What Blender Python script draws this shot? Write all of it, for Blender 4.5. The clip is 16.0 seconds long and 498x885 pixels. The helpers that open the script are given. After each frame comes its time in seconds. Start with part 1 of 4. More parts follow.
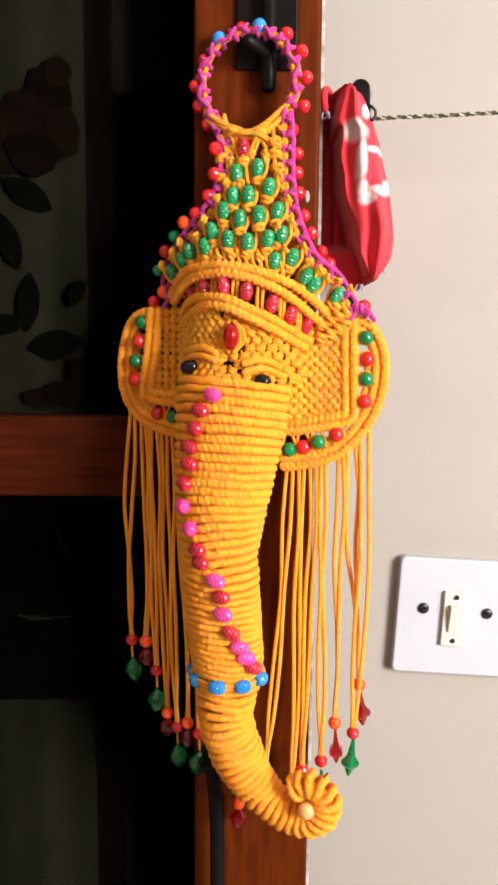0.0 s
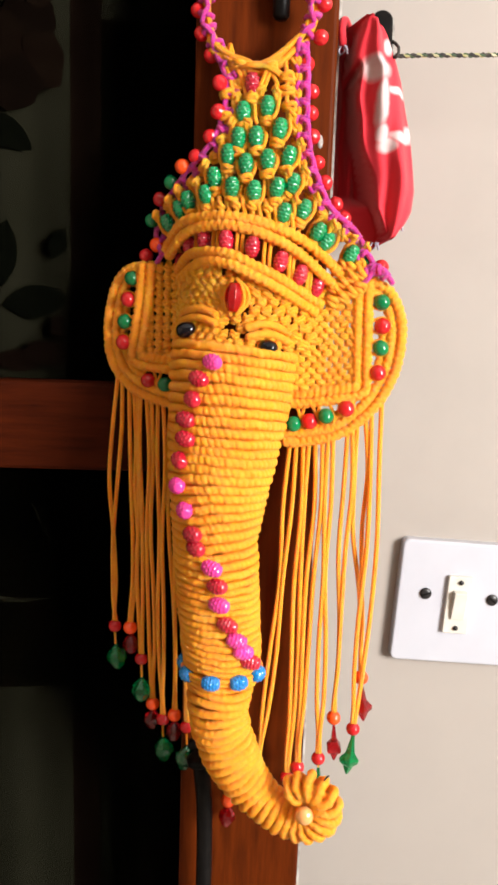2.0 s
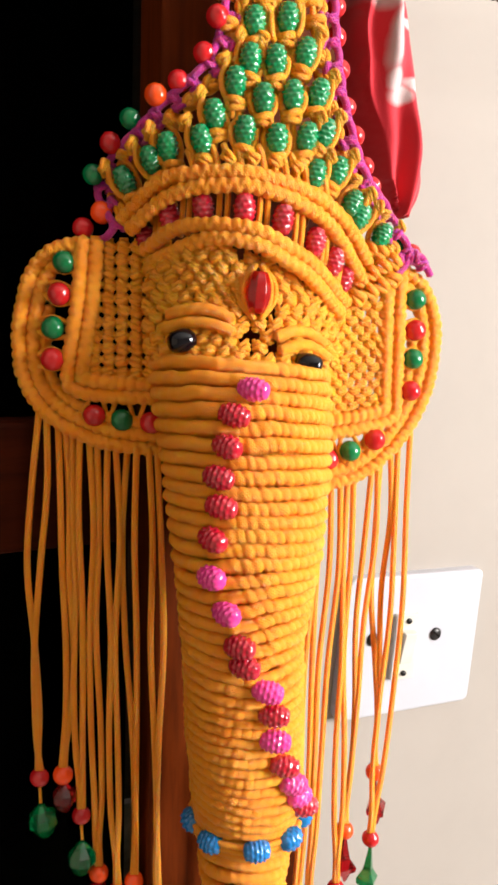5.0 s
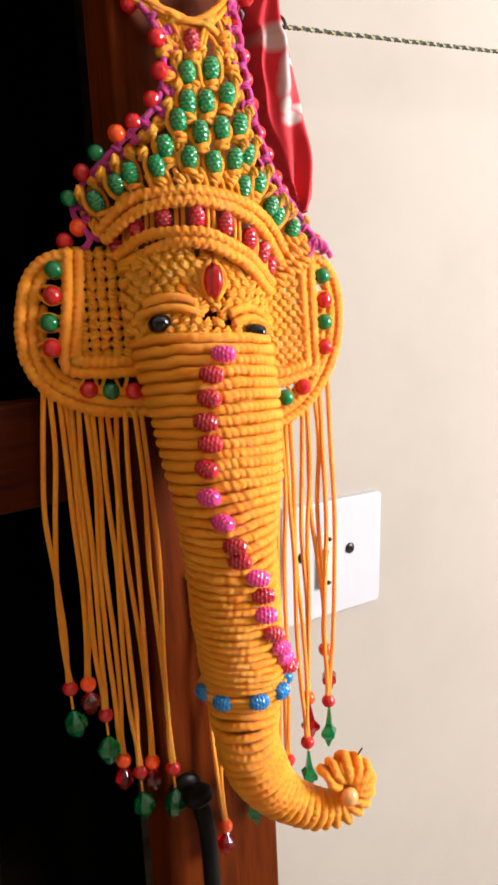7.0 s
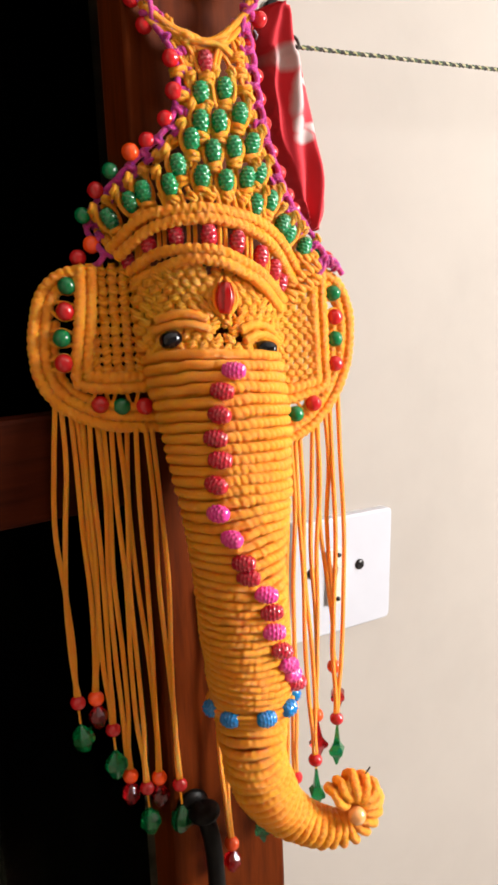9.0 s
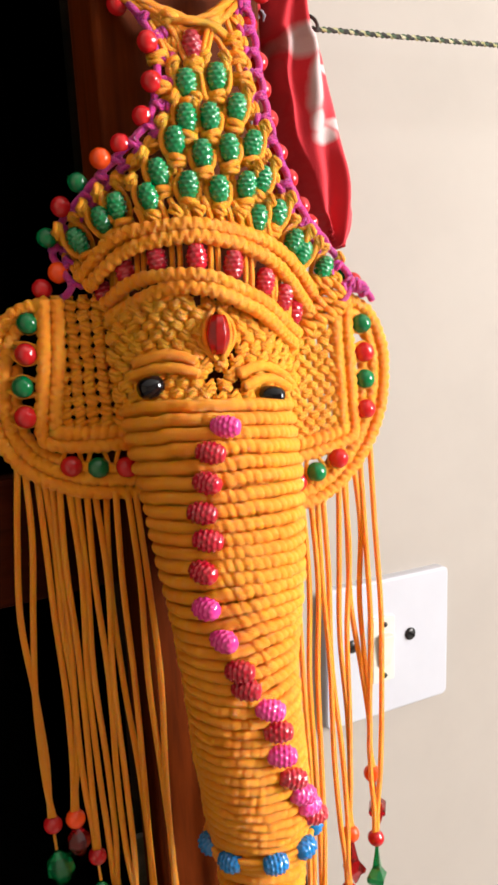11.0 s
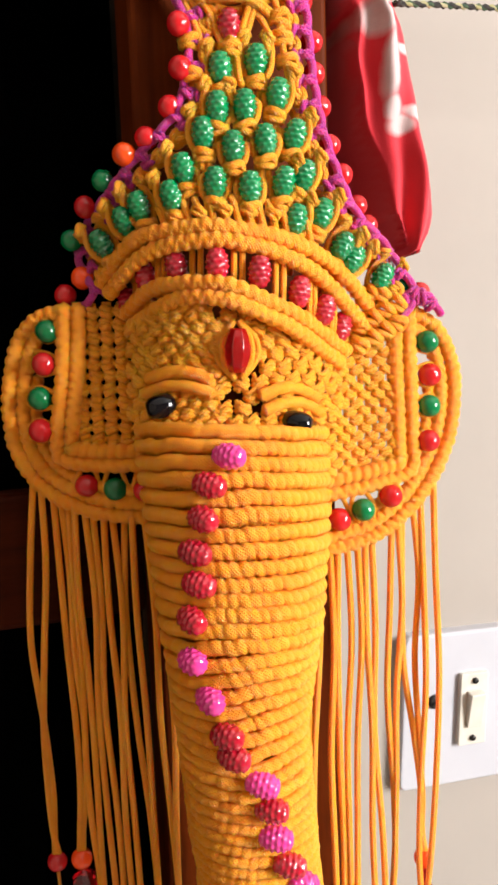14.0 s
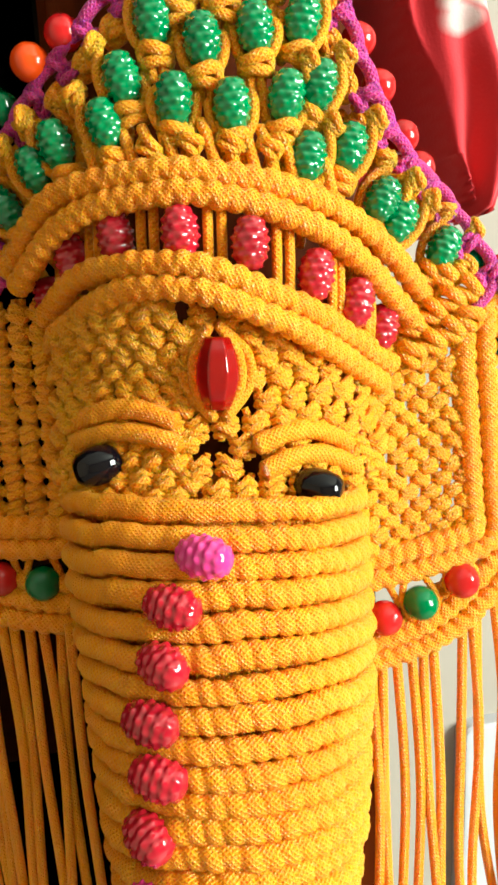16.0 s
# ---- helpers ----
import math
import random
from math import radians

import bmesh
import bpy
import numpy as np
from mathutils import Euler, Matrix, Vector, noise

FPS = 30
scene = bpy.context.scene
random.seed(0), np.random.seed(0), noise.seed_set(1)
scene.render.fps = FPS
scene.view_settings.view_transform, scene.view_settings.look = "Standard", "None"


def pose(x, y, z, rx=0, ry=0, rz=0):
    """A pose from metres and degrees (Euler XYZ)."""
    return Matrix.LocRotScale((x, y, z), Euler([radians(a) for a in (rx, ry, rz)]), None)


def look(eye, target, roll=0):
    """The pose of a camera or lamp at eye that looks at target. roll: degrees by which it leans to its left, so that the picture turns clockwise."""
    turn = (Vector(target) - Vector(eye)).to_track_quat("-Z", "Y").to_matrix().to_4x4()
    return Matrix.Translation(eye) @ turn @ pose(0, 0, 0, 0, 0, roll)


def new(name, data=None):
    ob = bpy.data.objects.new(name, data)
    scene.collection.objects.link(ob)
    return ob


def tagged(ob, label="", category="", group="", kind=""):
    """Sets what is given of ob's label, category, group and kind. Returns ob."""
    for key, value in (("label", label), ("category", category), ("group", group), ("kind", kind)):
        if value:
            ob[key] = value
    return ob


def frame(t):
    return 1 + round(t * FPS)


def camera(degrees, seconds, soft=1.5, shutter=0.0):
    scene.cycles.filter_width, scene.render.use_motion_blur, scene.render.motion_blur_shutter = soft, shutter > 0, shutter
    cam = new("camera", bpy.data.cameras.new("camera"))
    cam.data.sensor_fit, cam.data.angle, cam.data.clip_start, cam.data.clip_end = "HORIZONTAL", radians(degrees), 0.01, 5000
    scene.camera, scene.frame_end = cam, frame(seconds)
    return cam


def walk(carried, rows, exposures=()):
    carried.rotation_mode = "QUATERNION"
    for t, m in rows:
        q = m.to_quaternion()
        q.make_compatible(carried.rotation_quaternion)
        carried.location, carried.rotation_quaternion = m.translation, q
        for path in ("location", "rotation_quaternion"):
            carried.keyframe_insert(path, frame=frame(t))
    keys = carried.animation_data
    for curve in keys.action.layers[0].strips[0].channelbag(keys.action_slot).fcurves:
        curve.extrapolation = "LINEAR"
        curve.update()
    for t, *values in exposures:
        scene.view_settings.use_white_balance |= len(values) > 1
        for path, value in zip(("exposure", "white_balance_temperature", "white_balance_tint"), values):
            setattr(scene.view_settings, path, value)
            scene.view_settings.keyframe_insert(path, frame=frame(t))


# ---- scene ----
cam = camera(34.4, 16.0, soft=3.0)
METRES, EYE, TILT, LEAN, TURN = 0.87, 1.4, 0.0, 0.0, 0.0
ROWS = [
    (0.0, 0.0, 0.0, 0.0, 0.06, -7.48, -0.46),
    (0.5, -0.0033, 0.0036, -0.0007, 0.12, -7.89, -0.79),
    (1.0, -0.0077, 0.0081, -0.0021, -0.08, -7.86, -1.02),
    (1.5, -0.0131, 0.0241, -0.0034, -0.69, -8.32, -1.51),
    (2.0, -0.0231, 0.0671, -0.0018, -1.75, -10.04, -1.93),
    (2.5, -0.044, 0.1195, 0.0, -3.18, -10.35, -3.52),
    (3.0, -0.0834, 0.1765, -0.0013, -5.29, -11.04, -4.04),
    (3.5, -0.1157, 0.2256, -0.0004, -9.23, -10.79, -5.52),
    (4.0, -0.1472, 0.271, -0.0016, -16.34, -11.21, -2.39),
    (4.5, -0.1734, 0.3143, -0.0047, -21.91, -10.64, -2.31),
    (7.0, -0.3336, 0.2242, -0.0012, -37.2, -11.35, 2.68),
    (7.5, -0.3346, 0.2257, -0.0033, -37.62, -11.93, 2.81),
    (8.0, -0.3355, 0.2199, -0.0007, -37.6, -11.3, 2.55),
    (8.5, -0.3402, 0.2158, 0.0003, -36.95, -10.86, 2.43),
    (11.0, -0.2328, 0.2933, 0.0072, -31.38, -8.72, 3.58),
    (11.5, -0.2086, 0.2964, 0.0034, -28.98, -9.0, 4.49),
    (12.0, -0.1889, 0.2903, 0.0012, -27.9, -8.91, 5.13),
    (12.5, -0.1773, 0.2837, 0.0029, -26.45, -8.41, 4.81),
    (13.0, -0.1706, 0.2848, 0.0067, -24.07, -7.94, 4.0),
    (13.5, -0.1539, 0.2966, 0.0121, -20.47, -7.44, 3.02),
    (14.0, -0.1345, 0.3075, 0.0093, -18.42, -7.91, 1.95),
    (14.5, -0.1276, 0.3232, 0.0113, -17.3, -7.7, 2.42),
    (15.0, -0.1246, 0.3899, 0.0134, -21.2, -8.48, 3.38),
    (15.5, -0.1064, 0.4351, 0.0159, -22.42, -8.41, 4.05),
    (16.0, -0.078, 0.4509, 0.015, -17.49, -8.65, 3.58),
]
walk(cam, [(t, pose(0, 0, EYE, TILT, LEAN, TURN) @ pose(METRES * x, METRES * y, METRES * z, 90 + pitch, roll, yaw)) for t, x, y, z, yaw, pitch, roll in ROWS],
     [(0.0, 0.0, 6500, 10), (3.0, 0.0, 6500, 10), (3.5, 0.04, 6500, 10), (4.5, 0.06, 6500, 10), (7.0, -0.03, 6500, 10), (11.0, -0.06, 6500, 10), (13.0, -0.08, 6500, 10), (14.5, 0.0, 6500, 10), (15.0, 0.12, 6500, -4), (16.0, 0.09, 6500, -10)])

# ---- light ----
world = bpy.data.worlds.new("world")
world.use_nodes = True
scene.world = world
wn = world.node_tree
sky = wn.nodes.new("ShaderNodeTexSky")
sky.sky_type = "NISHITA"
sky.sun_disc = False
sky.sun_elevation, sky.sun_rotation = radians(40), radians(90)
wn.nodes["Background"].inputs["Strength"].default_value = 0.1
wn.links.new(sky.outputs["Color"], wn.nodes["Background"].inputs["Color"])


def area(name, m, w, h, power, colour):
    data = bpy.data.lights.new(name, "AREA")
    data.shape, data.size, data.size_y, data.energy, data.color = "RECTANGLE", w, h, power, colour
    ob = new(name, data)
    ob.matrix_world = m
    return ob


area("window_daylight", look((1.70, -1.02, 1.72), (0.0, 0.6, 1.24)), 0.80, 1.00, 131, (1.0, 0.97, 0.93))


# ---- materials ----
def mat(name, colour, rough=0.5, metal=0.0, coat=0.0):
    m = bpy.data.materials.new(name)
    m.use_nodes = True
    p = m.node_tree.nodes["Principled BSDF"]
    p.inputs["Base Color"].default_value = (*colour, 1)
    p.inputs["Roughness"].default_value = rough
    p.inputs["Metallic"].default_value = metal
    p.inputs["Coat Weight"].default_value = coat
    p.inputs["Coat Roughness"].default_value = 0.04
    return m


def node(m, kind, **values):
    n = m.node_tree.nodes.new(kind)
    for key, value in values.items():
        n.inputs[key.replace("_", " ")].default_value = value
    return n


def join(m, a, b):
    m.node_tree.links.new(a, b)


def principled(m):
    return m.node_tree.nodes["Principled BSDF"]


def mottle(m, colours, scale, detail=6.0, rough=0.6, coords="Object", stretch=(1, 1, 1), bump=0.0, distance=0.001):
    """Noise between two or more colours, with matching relief."""
    t = node(m, "ShaderNodeTexCoord")
    mp = node(m, "ShaderNodeMapping", Scale=stretch)
    n = node(m, "ShaderNodeTexNoise", Scale=scale, Detail=detail, Roughness=rough)
    r = node(m, "ShaderNodeValToRGB")
    join(m, t.outputs[coords], mp.inputs["Vector"])
    join(m, mp.outputs[0], n.inputs["Vector"])
    join(m, n.outputs["Fac"], r.inputs["Fac"])
    while len(r.color_ramp.elements) < len(colours):
        r.color_ramp.elements.new(0.5)
    for k, (at, c) in enumerate(colours):
        r.color_ramp.elements[k].position, r.color_ramp.elements[k].color = at, (*c, 1)
    join(m, r.outputs["Color"], principled(m).inputs["Base Color"])
    if bump:
        b = node(m, "ShaderNodeBump", Strength=bump, Distance=distance)
        join(m, n.outputs["Fac"], b.inputs["Height"])
        join(m, b.outputs[0], principled(m).inputs["Normal"])
    return n, r


def calc(m, op, a, b=None):
    n = node(m, "ShaderNodeMath")
    n.operation = op
    for k, v in enumerate((a, b)):
        if v is None:
            continue
        if isinstance(v, (int, float)):
            n.inputs[k].default_value = v
        else:
            join(m, v, n.inputs[k])
    return n.outputs[0]


def cord_material(name, low, high, sheen):
    """Braided nylon cord: crossing strands along the tube's own length, with slow and fine colour changes."""
    m = mat(name, high, 0.36)
    p = principled(m)
    uv = node(m, "ShaderNodeUVMap")
    uv.uv_map = "cord"
    sep = node(m, "ShaderNodeSeparateXYZ")
    join(m, uv.outputs[0], sep.inputs[0])
    t = node(m, "ShaderNodeTexCoord")
    uneven = node(m, "ShaderNodeTexNoise", Scale=420.0, Detail=2.0)
    join(m, t.outputs["Object"], uneven.inputs["Vector"])
    around = calc(m, "MULTIPLY", sep.outputs[0], 2 * math.pi / 0.0014)
    along = calc(m, "ADD", calc(m, "MULTIPLY", sep.outputs[1], 2 * math.pi / 0.0014), calc(m, "MULTIPLY", uneven.outputs["Fac"], 5.0))
    s1 = calc(m, "SINE", calc(m, "ADD", along, around))
    s2 = calc(m, "SINE", calc(m, "SUBTRACT", along, around))
    braid = calc(m, "MAXIMUM", s1, s2)
    slow = node(m, "ShaderNodeTexNoise", Scale=60.0, Detail=3.0)
    fine = node(m, "ShaderNodeTexNoise", Scale=2200.0, Detail=2.0)
    join(m, t.outputs["Object"], slow.inputs["Vector"])
    join(m, t.outputs["Object"], fine.inputs["Vector"])
    # Braid share of the mix darkens the grooves: strand shade put into colour.
    mix = calc(m, "ADD", calc(m, "MULTIPLY", slow.outputs["Fac"], 0.60), calc(m, "MULTIPLY", braid, 0.18))
    mix = calc(m, "ADD", mix, calc(m, "MULTIPLY", fine.outputs["Fac"], 0.2))
    r = node(m, "ShaderNodeValToRGB")
    r.color_ramp.elements[0].position, r.color_ramp.elements[0].color = 0.25, (*low, 1)
    r.color_ramp.elements[1].position, r.color_ramp.elements[1].color = 0.75, (*high, 1)
    join(m, mix, r.inputs["Fac"])
    join(m, r.outputs["Color"], p.inputs["Base Color"])
    h = calc(m, "ADD", calc(m, "MULTIPLY", braid, 0.7), fine.outputs["Fac"])
    b = node(m, "ShaderNodeBump", Strength=1.0, Distance=0.00032)
    join(m, h, b.inputs["Height"])
    join(m, b.outputs[0], p.inputs["Normal"])
    p.inputs["Sheen Weight"].default_value = sheen
    p.inputs["Sheen Tint"].default_value = (1.0, 0.85, 0.5, 1)
    p.inputs["Specular IOR Level"].default_value = 0.55
    p.inputs["Subsurface Weight"].default_value = 0.7
    p.inputs["Subsurface Radius"].default_value = (1.0, 0.5, 0.1)
    p.inputs["Subsurface Scale"].default_value = 0.0022
    return m


def bead_material(name, colour, rough=0.16, coat=0.15, through_light=0.0):
    m = mat(name, colour, rough, 0.0, coat)
    p = principled(m)
    t = node(m, "ShaderNodeTexCoord")
    n = node(m, "ShaderNodeTexNoise", Scale=180.0, Detail=3.0)
    join(m, t.outputs["Object"], n.inputs["Vector"])
    info = node(m, "ShaderNodeObjectInfo")
    hs = node(m, "ShaderNodeHueSaturation", Color=(*colour, 1))
    v = calc(m, "ADD", calc(m, "MULTIPLY", info.outputs["Random"], 0.3), calc(m, "MULTIPLY", n.outputs["Fac"], 0.4))
    join(m, calc(m, "ADD", v, 0.65), hs.inputs["Value"])
    join(m, hs.outputs[0], p.inputs["Base Color"])
    p.inputs["Transmission Weight"].default_value = through_light
    p.inputs["IOR"].default_value = 1.5
    return m


YELLOW = cord_material("marigold_nylon_cord", (0.97, 0.275, 0.005), (1.0, 0.438, 0.019), 0.04)
MAGENTA = cord_material("magenta_nylon_cord", (0.42, 0.010, 0.20), (0.72, 0.03, 0.38), 0.15)
RED = bead_material("red_plastic_bead", (0.52, 0.010, 0.014))
ORANGE = bead_material("orange_plastic_bead", (0.92, 0.085, 0.010))
GREEN = bead_material("green_plastic_bead", (0.0, 0.15, 0.045))
PEARL_GREEN = bead_material("pearl_green_ribbed_bead", (0.0, 0.20, 0.062), 0.035, 0.7)
PEARL_RED = bead_material("pearl_red_ribbed_bead", (0.42, 0.007, 0.024), 0.035, 0.7)
PEARL_PINK = bead_material("pearl_pink_ribbed_bead", (0.80, 0.045, 0.30), 0.035, 0.7)
PEARL_BLUE = bead_material("pearl_blue_ribbed_bead", (0.002, 0.16, 0.46), 0.035, 0.7)
BLUE = bead_material("blue_plastic_bead", (0.02, 0.22, 0.60))
BLACK_BEAD = bead_material("black_glass_bead", (0.002, 0.002, 0.004), 0.04, 0.0)
principled(BLACK_BEAD).inputs["Specular IOR Level"].default_value = 0.4
RUBY = bead_material("ruby_clear_bead", (0.62, 0.008, 0.016), 0.03, 0.0, 0.92)
EMERALD = bead_material("emerald_clear_bead", (0.0, 0.30, 0.085), 0.03, 0.3, 0.72)
AMBER = bead_material("peach_pearl_bead", (0.90, 0.42, 0.14), 0.15, 0.8, 0.2)

WALL = mat("cream_distemper", (0.70, 0.605, 0.465), 0.75)
mottle(WALL, [(0.25, (0.312, 0.277, 0.248)), (0.5, (0.342, 0.304, 0.273)), (0.8, (0.362, 0.323, 0.291))], 5.0, 8.0, 0.6, bump=0.12, distance=0.002)
# Unseen walls: tone picked for how much light they bounce back.
BOUNCE_WALL = mat("dull_ochre_distemper", (0.35, 0.26, 0.17), 0.8)
mottle(BOUNCE_WALL, [(0.3, (0.44, 0.36, 0.28)), (0.7, (0.52, 0.43, 0.34))], 4.0, bump=0.1, distance=0.002)
CEILING = mat("white_ceiling_paint", (0.8, 0.79, 0.76), 0.8)
mottle(CEILING, [(0.3, (0.76, 0.75, 0.72)), (0.7, (0.82, 0.81, 0.78))], 3.0)
FLOOR = mat("grey_mosaic_floor", (0.35, 0.31, 0.27), 0.4)
mottle(FLOOR, [(0.3, (0.22, 0.19, 0.16)), (0.55, (0.36, 0.32, 0.28)), (0.75, (0.48, 0.44, 0.40))], 60.0)
WOOD = mat("varnished_red_brown_wood", (0.16, 0.03, 0.01), 0.5, 0.0, 0.0)
mottle(WOOD, [(0.2, (0.034, 0.0054, 0.0007)), (0.5, (0.085, 0.0140, 0.0013)), (0.8, (0.128, 0.0225, 0.0024))], 30.0, 8.0, 0.65, stretch=(6, 6, 0.5), bump=0.15, distance=0.001)
# Rails: the stile's varnish at about half tone, their shade put into the colour.
SHADED_RAILWOOD = mat("varnished_rail_wood", (0.16, 0.03, 0.01), 0.6, 0.0, 0.0)
mottle(SHADED_RAILWOOD, [(0.2, (0.016, 0.0022, 0.0005)), (0.5, (0.040, 0.0058, 0.001)), (0.8, (0.062, 0.0095, 0.0015))], 30.0, 8.0, 0.65, stretch=(0.5, 6, 6), bump=0.15, distance=0.001)
# Pale grey for the varnish chip and for light painted along the door edge.
EDGE_CHIP_GREY = mat("grey_primer_strip", (0.42, 0.38, 0.35), 0.7)
mottle(EDGE_CHIP_GREY, [(0.35, (0.22, 0.19, 0.17)), (0.6, (0.50, 0.46, 0.43))], 90.0)
BLACK_METAL = mat("black_enamelled_iron", (0.006, 0.0055, 0.0055), 0.38)
principled(BLACK_METAL).inputs["Specular IOR Level"].default_value = 0.10
mottle(BLACK_METAL, [(0.3, (0.0025, 0.0022, 0.0022)), (0.75, (0.008, 0.0065, 0.006))], 120.0, rough=0.45, bump=0.1, distance=0.0005)
STEEL = mat("dull_steel", (0.45, 0.44, 0.42), 0.35, 1.0)
mottle(STEEL, [(0.3, (0.22, 0.20, 0.18)), (0.7, (0.5, 0.49, 0.47))], 300.0)
SCREW = mat("black_screw", (0.02, 0.018, 0.018), 0.35, 0.3)
PLATE = mat("white_switch_plastic", (0.80, 0.78, 0.80), 0.3, 0.0, 0.2)
mottle(PLATE, [(0.3, (0.45, 0.455, 0.505)), (0.7, (0.49, 0.495, 0.545))], 14.0)
KEY = mat("ivory_switch_plastic", (0.80, 0.77, 0.73), 0.3)
mottle(KEY, [(0.3, (0.56, 0.53, 0.47)), (0.7, (0.64, 0.61, 0.55))], 60.0)
STRAND_BLACK = mat("black_cotton_strand", (0.015, 0.014, 0.013), 0.85)
mottle(STRAND_BLACK, [(0.35, (0.012, 0.012, 0.012)), (0.75, (0.06, 0.05, 0.04))], 300.0)
STRAND_GREEN = mat("dark_green_cotton_strand", (0.03, 0.07, 0.04), 0.85)
mottle(STRAND_GREEN, [(0.35, (0.015, 0.05, 0.03)), (0.75, (0.10, 0.13, 0.06))], 300.0)
STRAND_CREAM = mat("cream_cotton_strand", (0.45, 0.40, 0.20), 0.85)
mottle(STRAND_CREAM, [(0.35, (0.30, 0.28, 0.10)), (0.75, (0.62, 0.56, 0.42))], 200.0)
LACE = mat("white_beaded_thread", (0.42, 0.38, 0.48), 0.6)


def cloth_material():
    m = mat("red_tie_dyed_cotton", (0.55, 0.012, 0.025), 0.8)
    p = principled(m)
    p.inputs["Sheen Weight"].default_value = 0.2
    t = node(m, "ShaderNodeTexCoord")
    n = node(m, "ShaderNodeTexNoise", Scale=45.0, Detail=4.0)
    join(m, t.outputs["Object"], n.inputs["Vector"])
    shift = node(m, "ShaderNodeVectorMath")
    shift.operation = "MULTIPLY_ADD"
    shift.inputs[1].default_value = (0.006, 0.0, 0.007)
    shift.inputs[2].default_value = (-0.003, 0.0, -0.0035)
    join(m, n.outputs["Color"], shift.inputs[0])
    wob = node(m, "ShaderNodeVectorMath")
    wob.operation = "ADD"
    join(m, t.outputs["Object"], wob.inputs[0])
    join(m, shift.outputs[0], wob.inputs[1])
    white = None
    for x, z, w, h in PATCHES:
        d = node(m, "ShaderNodeVectorMath")
        d.operation = "MULTIPLY_ADD"
        d.inputs[1].default_value = (1 / w, 0.0, 1 / h)
        d.inputs[2].default_value = (-x / w, 0.0, -z / h)
        join(m, wob.outputs[0], d.inputs[0])
        ln = node(m, "ShaderNodeVectorMath")
        ln.operation = "LENGTH"
        join(m, d.outputs[0], ln.inputs[0])
        one = calc(m, "SUBTRACT", 1.0, ln.outputs["Value"])
        white = one if white is None else calc(m, "MAXIMUM", white, one)
    r = node(m, "ShaderNodeValToRGB")
    r.color_ramp.elements[0].position, r.color_ramp.elements[0].color = 0.02, (0.62, 0.012, 0.028, 1)
    r.color_ramp.elements[1].position, r.color_ramp.elements[1].color = 0.45, (0.58, 0.43, 0.43, 1)
    join(m, white, r.inputs["Fac"])
    join(m, r.outputs["Color"], p.inputs["Base Color"])
    weave = node(m, "ShaderNodeTexNoise", Scale=900.0, Detail=2.0)
    join(m, t.outputs["Object"], weave.inputs["Vector"])
    b = node(m, "ShaderNodeBump", Strength=0.3, Distance=0.0004)
    join(m, weave.outputs["Fac"], b.inputs["Height"])
    join(m, b.outputs[0], p.inputs["Normal"])
    return m


PATCHES = [(0.0800, 1.5570, 0.0125, 0.0105), (0.0845, 1.5350, 0.0055, 0.021), (0.0895, 1.5070, 0.0085, 0.0060), (0.0862, 1.5140, 0.0050, 0.0090), (0.1000, 1.5135, 0.012, 0.0050), (0.1070, 1.5185, 0.007, 0.0065), (0.0955, 1.5430, 0.010, 0.0036), (0.0890, 1.5740, 0.005, 0.007)]
CLOTH = cloth_material()

GLASS = bpy.data.materials.new("tinted_glass")
GLASS.use_nodes = True
gt = GLASS.node_tree
gt.nodes.remove(gt.nodes["Principled BSDF"])
g1 = node(GLASS, "ShaderNodeBsdfTransparent", Color=(0.17, 0.17, 0.145, 1))
g2 = node(GLASS, "ShaderNodeBsdfGlossy", Roughness=0.02)
g3 = node(GLASS, "ShaderNodeFresnel", IOR=1.04)
g4 = node(GLASS, "ShaderNodeMixShader")
join(GLASS, g3.outputs[0], g4.inputs[0])
join(GLASS, g1.outputs[0], g4.inputs[1])
join(GLASS, g2.outputs[0], g4.inputs[2])
join(GLASS, g4.outputs[0], gt.nodes["Material Output"].inputs["Surface"])

CURTAIN = mat("floral_curtain_cotton", (0.4, 0.36, 0.3), 0.9)
# Mottled near-black for the dark sheets and specks behind the glass.
DARK_MOTTLE = mat("dark_curtain_lining", (0.02, 0.016, 0.012), 0.95)
mottle(DARK_MOTTLE, [(0.35, (0.008, 0.008, 0.006)), (0.55, (0.045, 0.036, 0.020)), (0.75, (0.10, 0.04, 0.028))], 16.0)
mottle(CURTAIN, [(0.3, (0.36, 0.34, 0.27)), (0.7, (0.46, 0.43, 0.36))], 25.0, bump=0.2, distance=0.001)
LOWCLOTH = mat("dull_olive_cotton", (0.2, 0.2, 0.14), 0.9)
mottle(LOWCLOTH, [(0.35, (0.06, 0.065, 0.045)), (0.55, (0.22, 0.22, 0.16)), (0.75, (0.36, 0.33, 0.25))], 24.0, bump=0.2, distance=0.001)
PRINT_LEAF = mat("printed_dark_leaf", (0.04, 0.05, 0.04), 0.9)
mottle(PRINT_LEAF, [(0.3, (0.03, 0.04, 0.03)), (0.7, (0.07, 0.08, 0.06))], 60.0)
PRINT_ROSE = mat("printed_faded_rose", (0.12, 0.06, 0.05), 0.9)
mottle(PRINT_ROSE, [(0.3, (0.11, 0.045, 0.04)), (0.7, (0.22, 0.12, 0.10))], 40.0)
PRINT_DUSK = mat("printed_dusky_rose", (0.12, 0.06, 0.05), 0.9)
mottle(PRINT_DUSK, [(0.3, (0.07, 0.032, 0.03)), (0.7, (0.15, 0.08, 0.07))], 40.0)


for m in (WOOD, SHADED_RAILWOOD):
    principled(m).inputs["Specular IOR Level"].default_value = 0.05


